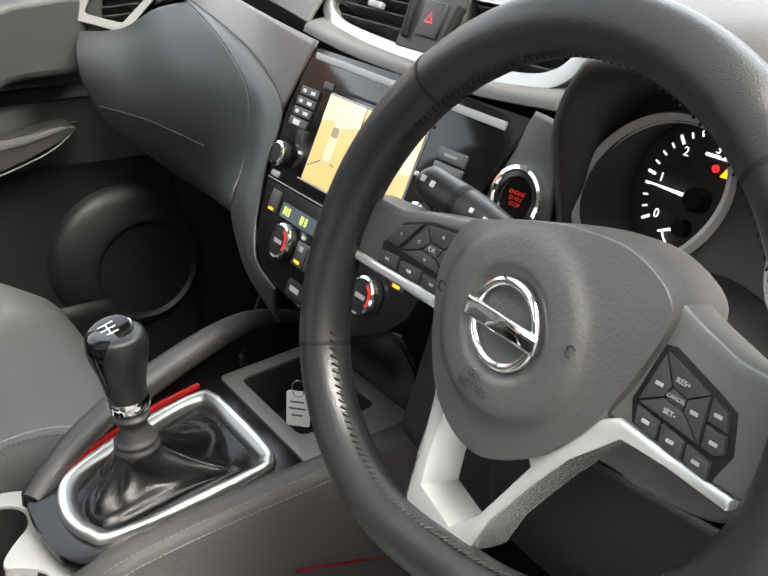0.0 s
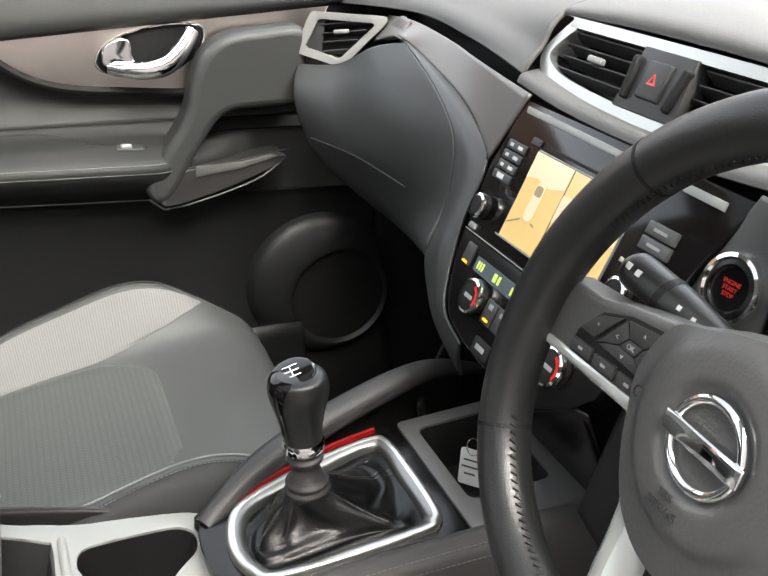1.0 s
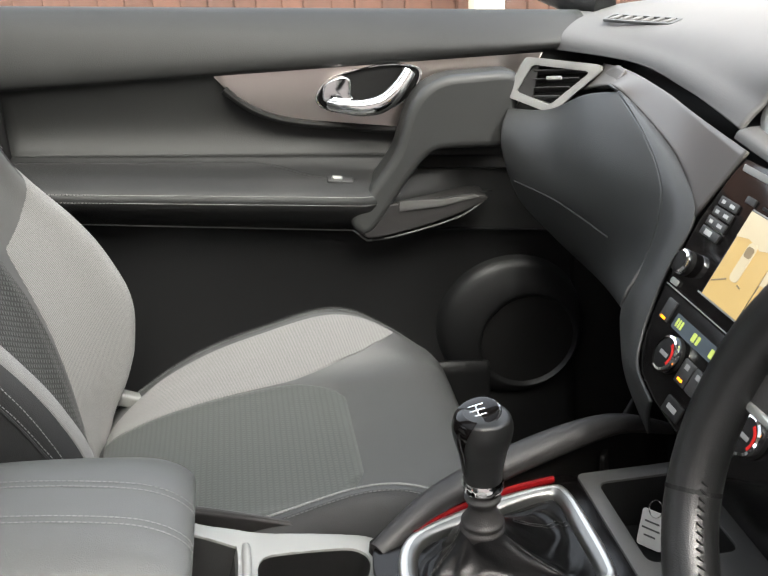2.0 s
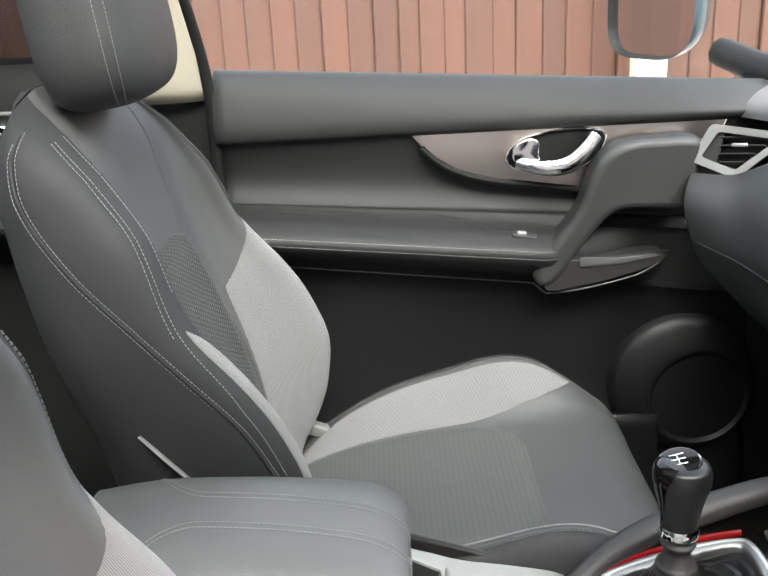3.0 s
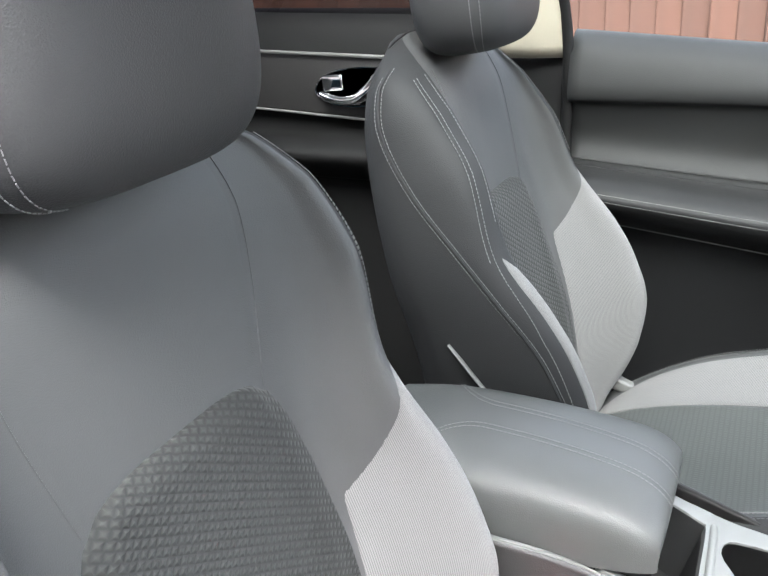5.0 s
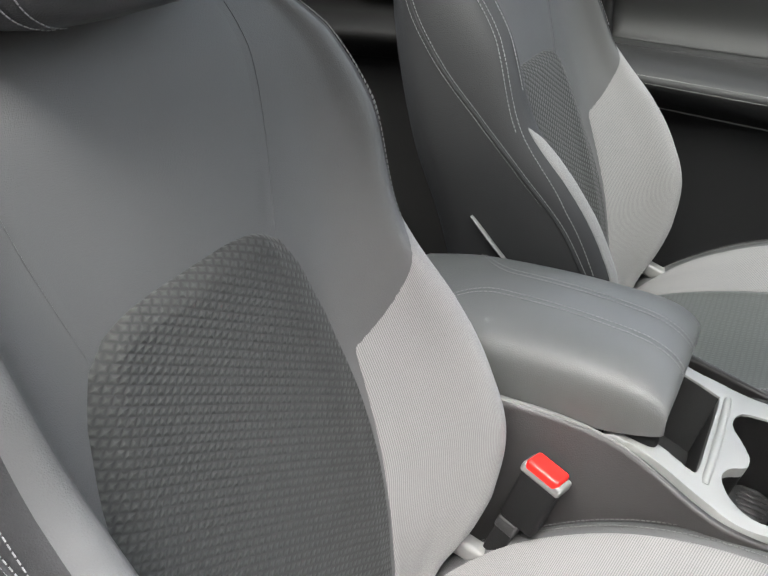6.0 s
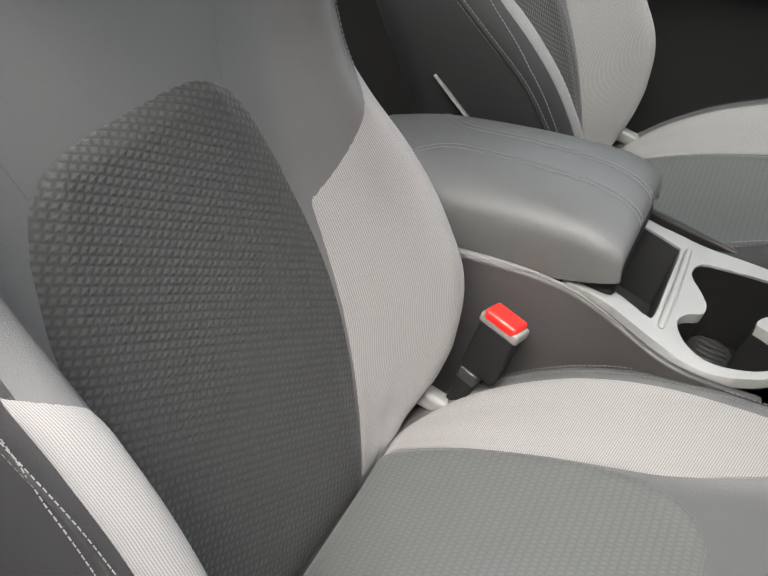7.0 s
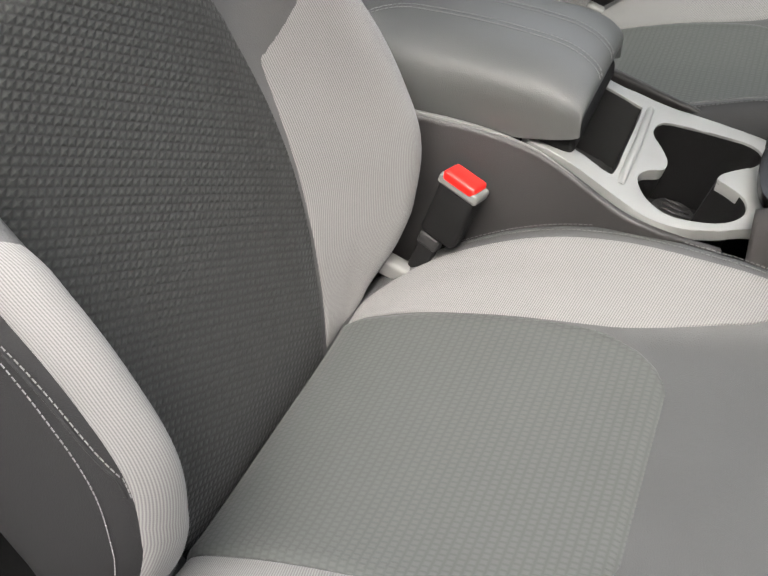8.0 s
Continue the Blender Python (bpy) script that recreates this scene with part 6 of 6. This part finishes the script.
part("lower_bead", sweep([RM @ Vector(q) for q in ((-0.5, 0.926, 0.006), (-0.2, 0.912, 0.006), (0.06, 0.897, 0.006))], 0.0024, 8), PLASTIC_PALE, rear_door, "thin grey bead")
hnd = part("handle_bezel", plate(eo, 0.010, RM @ pose(0.06, 0, 0.006), 0.002, [ei]), CHROME, rear_door, "chrome handle bezel")
part("handle_cup", plate(ei, 0.002, RM @ pose(0.06, 0, 0)), PLASTIC_DARK, hnd)
part("door_handle", sweep([p + Vector((0.018, -0.897, 0.048)) for p in lever], lambda t: 0.0075 + 0.010 * max(0, t - 0.4), 14, up=(1, 0, 0)), CHROME, rear_door, "chrome door handle")
part("lock_button", rbox(axes((-0.662, -1.029, 1.014), (0, 1, 0.1), (0, -0.1, 1)), (0.040, 0.028, 0.012), 0.004), CHROME, rear_door)

# ---- car shell ----
body = thing("car_body", "dark blue car body shell with grey headliner", "car body", at=(0, 0, 0.3))
part("floor_pan", rbox(pose(0, -0.45, 0.27), (1.60, 3.0, 0.06), 0.01, 1), CARPET, body, "black carpet floor")
for name, rows in (("roof_header", [[(-0.56, 0.28, 1.47), (0, 0.36, 1.52), (0.56, 0.28, 1.47)], [(-0.57, 0.12, 1.495), (0, 0.16, 1.54), (0.57, 0.12, 1.495)]]),
                   ("roof_tail", [[(-0.57, -1.15, 1.51), (0, -1.15, 1.56), (0.57, -1.15, 1.51)], [(-0.56, -1.9, 1.45), (0, -1.95, 1.5), (0.56, -1.9, 1.45)]]),
                   ("roof_edge", [[(-0.60, 0.12, 1.49), (-0.61, -0.5, 1.53), (-0.58, -1.15, 1.51)], [(-0.44, 0.12, 1.51), (-0.44, -0.5, 1.55), (-0.44, -1.15, 1.53)]]),
                   ("roof_edge", [[(0.60, 0.12, 1.49), (0.61, -0.5, 1.53), (0.58, -1.15, 1.51)], [(0.44, 0.12, 1.51), (0.44, -0.5, 1.55), (0.44, -1.15, 1.53)]])):
    part(name, patch(rows, 16, 8), HEADLINER, body, "grey headliner", thick=0.03)
part("roof_glass", patch([[(-0.45, 0.13, 1.525), (0, 0.15, 1.55), (0.45, 0.13, 1.525)], [(-0.45, -0.5, 1.56), (0, -0.5, 1.585), (0.45, -0.5, 1.56)], [(-0.45, -1.16, 1.54), (0, -1.16, 1.57), (0.45, -1.16, 1.54)]], 12, 12), ROOF_TINT, body, "unseen tinted roof glass, added to let light in")
for sx in (-1, 1):
    part("windscreen_pillar", sweep(curve([(sx * 0.57, 0.27, 1.47), (sx * 0.66, 0.55, 1.25), (sx * 0.73, 0.85, 1.02)], 12), 0.035, 10, flat=0.7), HEADLINER, body)
    part("roof_rail", sweep(curve([(sx * 0.57, 0.27, 1.47), (sx * 0.60, -0.5, 1.52), (sx * 0.57, -1.9, 1.44)], 16), 0.035, 10), HEADLINER, body)
    part("body_side", rbox(pose(sx * 0.80, -0.45, 0.65) if sx < 0 else pose(0.80, 1.2, 0.65), (0.05, 3.0 if sx < 0 else 1.4, 0.78), 0.01, 1), BODY, body)
part("body_side", rbox(pose(0.80, -1.38, 0.66), (0.05, 1.14, 0.80), 0.01, 1), BODY, body)
part("centre_pillar", patch([[(0.74, -0.80, 0.30), (0.72, -0.88, 0.30), (0.72, -0.98, 0.30)], [(0.72, -0.80, 1.06), (0.70, -0.88, 1.06), (0.70, -0.98, 1.06)], [(0.60, -0.82, 1.52), (0.58, -0.87, 1.52), (0.58, -0.92, 1.52)]], 10, 14), HEADLINER, body, "grey centre pillar", thick=0.02)
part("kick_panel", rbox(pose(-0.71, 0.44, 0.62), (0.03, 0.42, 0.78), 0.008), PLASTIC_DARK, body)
part("centre_pillar", patch([[(-0.725, -0.632, 1.06), (-0.710, -0.69, 1.06), (-0.715, -0.79, 1.06)], [(-0.665, -0.670, 1.30), (-0.648, -0.72, 1.30), (-0.645, -0.80, 1.30)], [(-0.585, -0.71, 1.52), (-0.565, -0.75, 1.52), (-0.565, -0.82, 1.52)]], 10, 14), CREAM, body, "pale upper centre pillar", thick=0.02)
part("pillar_seal", sweep(curve([(-0.700, -0.622, 0.60), (-0.702, -0.624, 0.90), (-0.706, -0.626, 1.04), (-0.708, -0.630, 1.10), (-0.698, -0.642, 1.18), (-0.670, -0.662, 1.28), (-0.60, -0.705, 1.50)], 36), 0.009, 10), PLASTIC_DARK, body, "black door seal")
part("lower_pillar", rbox(pose(-0.742, -0.68, 0.68), (0.04, 0.24, 0.76), 0.01), PLASTIC_DARK, body)
part("bulkhead", rbox(pose(0, 0.62, 0.65), (1.5, 0.06, 0.75), 0.01, 1), PLASTIC_DARK, body)
part("rear_bulkhead", rbox(pose(0, -1.95, 0.75), (1.5, 0.06, 0.95), 0.01, 1), PLASTIC_DARK, body)
part("bonnet", patch([[(-0.75, 0.86, 1.0), (0, 0.92, 1.03), (0.75, 0.86, 1.0)], [(-0.76, 1.4, 0.95), (0, 1.5, 0.99), (0.76, 1.4, 0.95)], [(-0.7, 1.85, 0.78), (0, 1.95, 0.80), (0.7, 1.85, 0.78)]], 16, 16), BODY, body, thick=0.01)
part("windscreen", patch([[(-0.66, 0.84, 1.035), (0, 0.93, 1.035), (0.66, 0.84, 1.035)], [(-0.57, 0.28, 1.48), (0, 0.36, 1.52), (0.57, 0.28, 1.48)]], 16, 8), CLEAR, body, "clear windscreen")
part("passenger_window", patch([[(-0.725, -0.64, 1.08), (-0.728, 0.22, 1.04), (-0.72, 0.60, 1.03)], [(-0.60, -0.70, 1.48), (-0.60, 0.10, 1.46), (-0.62, 0.30, 1.38)]], 16, 8), CLEAR, body)
part("rear_window", patch([[(-0.725, -1.70, 1.15), (-0.725, -0.80, 1.11)], [(-0.60, -1.70, 1.46), (-0.60, -0.82, 1.49)]], 8, 8), TINTED, body, "dark privacy glass")
bench = thing("rear_bench", "dark grey rear bench seat", "car seat", at=(0, -1.5, 0.4))
part("cushion", rbox(pose(0, -1.40, 0.48), (1.25, 0.50, 0.20), 0.05), LEATHER, bench)
part("backrest", rbox(pose(0, -1.74, 0.78, -14), (1.25, 0.16, 0.62), 0.05), LEATHER, bench)

mirror = thing("door_mirror", "dark blue door mirror with pale lower edge", "wing mirror", at=(-0.86, 0.28, 1.06))
FM = axes((-1.010, 0.130, 1.145), (0.936, 0.352, 0), (0, 0, 1))


def mirror_outline(a, k=1.0):
    q = lambda x, p: math.copysign(abs(x) ** p, x)
    return Vector((0.128 * k * q(math.cos(a), 0.62), 0.092 * k * q(math.sin(a), 0.62) + 0.010 * k * math.cos(a), 0))


def shell(u, v):
    k = math.cos(math.pi / 2 * v) ** 0.55
    return FM @ (mirror_outline(2 * math.pi * u, k) + Vector((0, 0, 0.004 - 0.10 * v)))


part("housing", grid(shell, 48, 20, True), BODY, mirror)
part("glass_rim", grid(lambda u, v: FM @ (mirror_outline(2 * math.pi * u, 1.0 - 0.075 * v) + Vector((0, 0, 0.004 - 0.014 * v))), 48, 4, True), PLASTIC_DARK, mirror)
part("mirror_glass", plate([tuple(mirror_outline(2 * math.pi * k / 48, 0.93)[:2]) for k in range(48)], 0.004, FM @ pose(0, 0, -0.008), 0), MIRROR, mirror, "mirror glass")
part("arm", sweep([(-0.89, 0.22, 1.075), (-0.80, 0.25, 1.058), (-0.74, 0.28, 1.05)], 0.025, 10), PLASTIC_DARK, mirror)

# ---- outside ----
ground = part("ground", rbox(pose(0, 0, -0.05), (400, 400, 0.1), 0.01, 1), GROUND)
tagged(ground, "grey paved ground", "ground", kind="structure")
fence = thing("fence", "red-brown stained vertical board fence", "fence", kind="structure", at=(-3.0, -1, 0))
random.seed(4)
boards = []
for w in (0.095, 0.105, 0.115):
    bm = rbox(pose(0, 0, 0.95), (0.022, w, 1.9), 0.004, 1)
    me = bpy.data.meshes.new("board")
    bm.to_mesh(me)
    bm.free()
    me.materials.append(WOOD)
    boards.append((w, me))
y = -6.0
while y < 5.0:
    w, me = random.choice(boards)
    ob = new("board", me)
    ob.parent = fence
    ob.rotation_euler = (0, 0, radians(random.uniform(4, 10)))
    ob.location = (random.uniform(-0.006, 0.006), y + 1 + w / 2, random.uniform(-0.02, 0.02))
    y += w - 0.010 + random.uniform(-0.008, 0.006)
post = part("fence_post", rbox(pose(-2.70, 0.612, 0.75), (0.11, 0.11, 1.5), 0.01), CREAM)
tagged(post, "cream painted post beside the fence", "post")

house = thing("house_wall", "plain pale brown rendered side wall, unseen and added for fill, with cream end wall", "wall", kind="structure", at=(3.0, 0, 0))
# Added side wall out of view; it shapes the light from the open door.
part("wall_panel", rbox(pose(3.0, 0.5, 1.9), (0.2, 14, 3.8), 0.01, 1), RENDER, house)
part("wall_panel", rbox(pose(0.8, 4.4, 0.95), (6.4, 0.2, 1.9), 0.01, 1), CREAM, house)
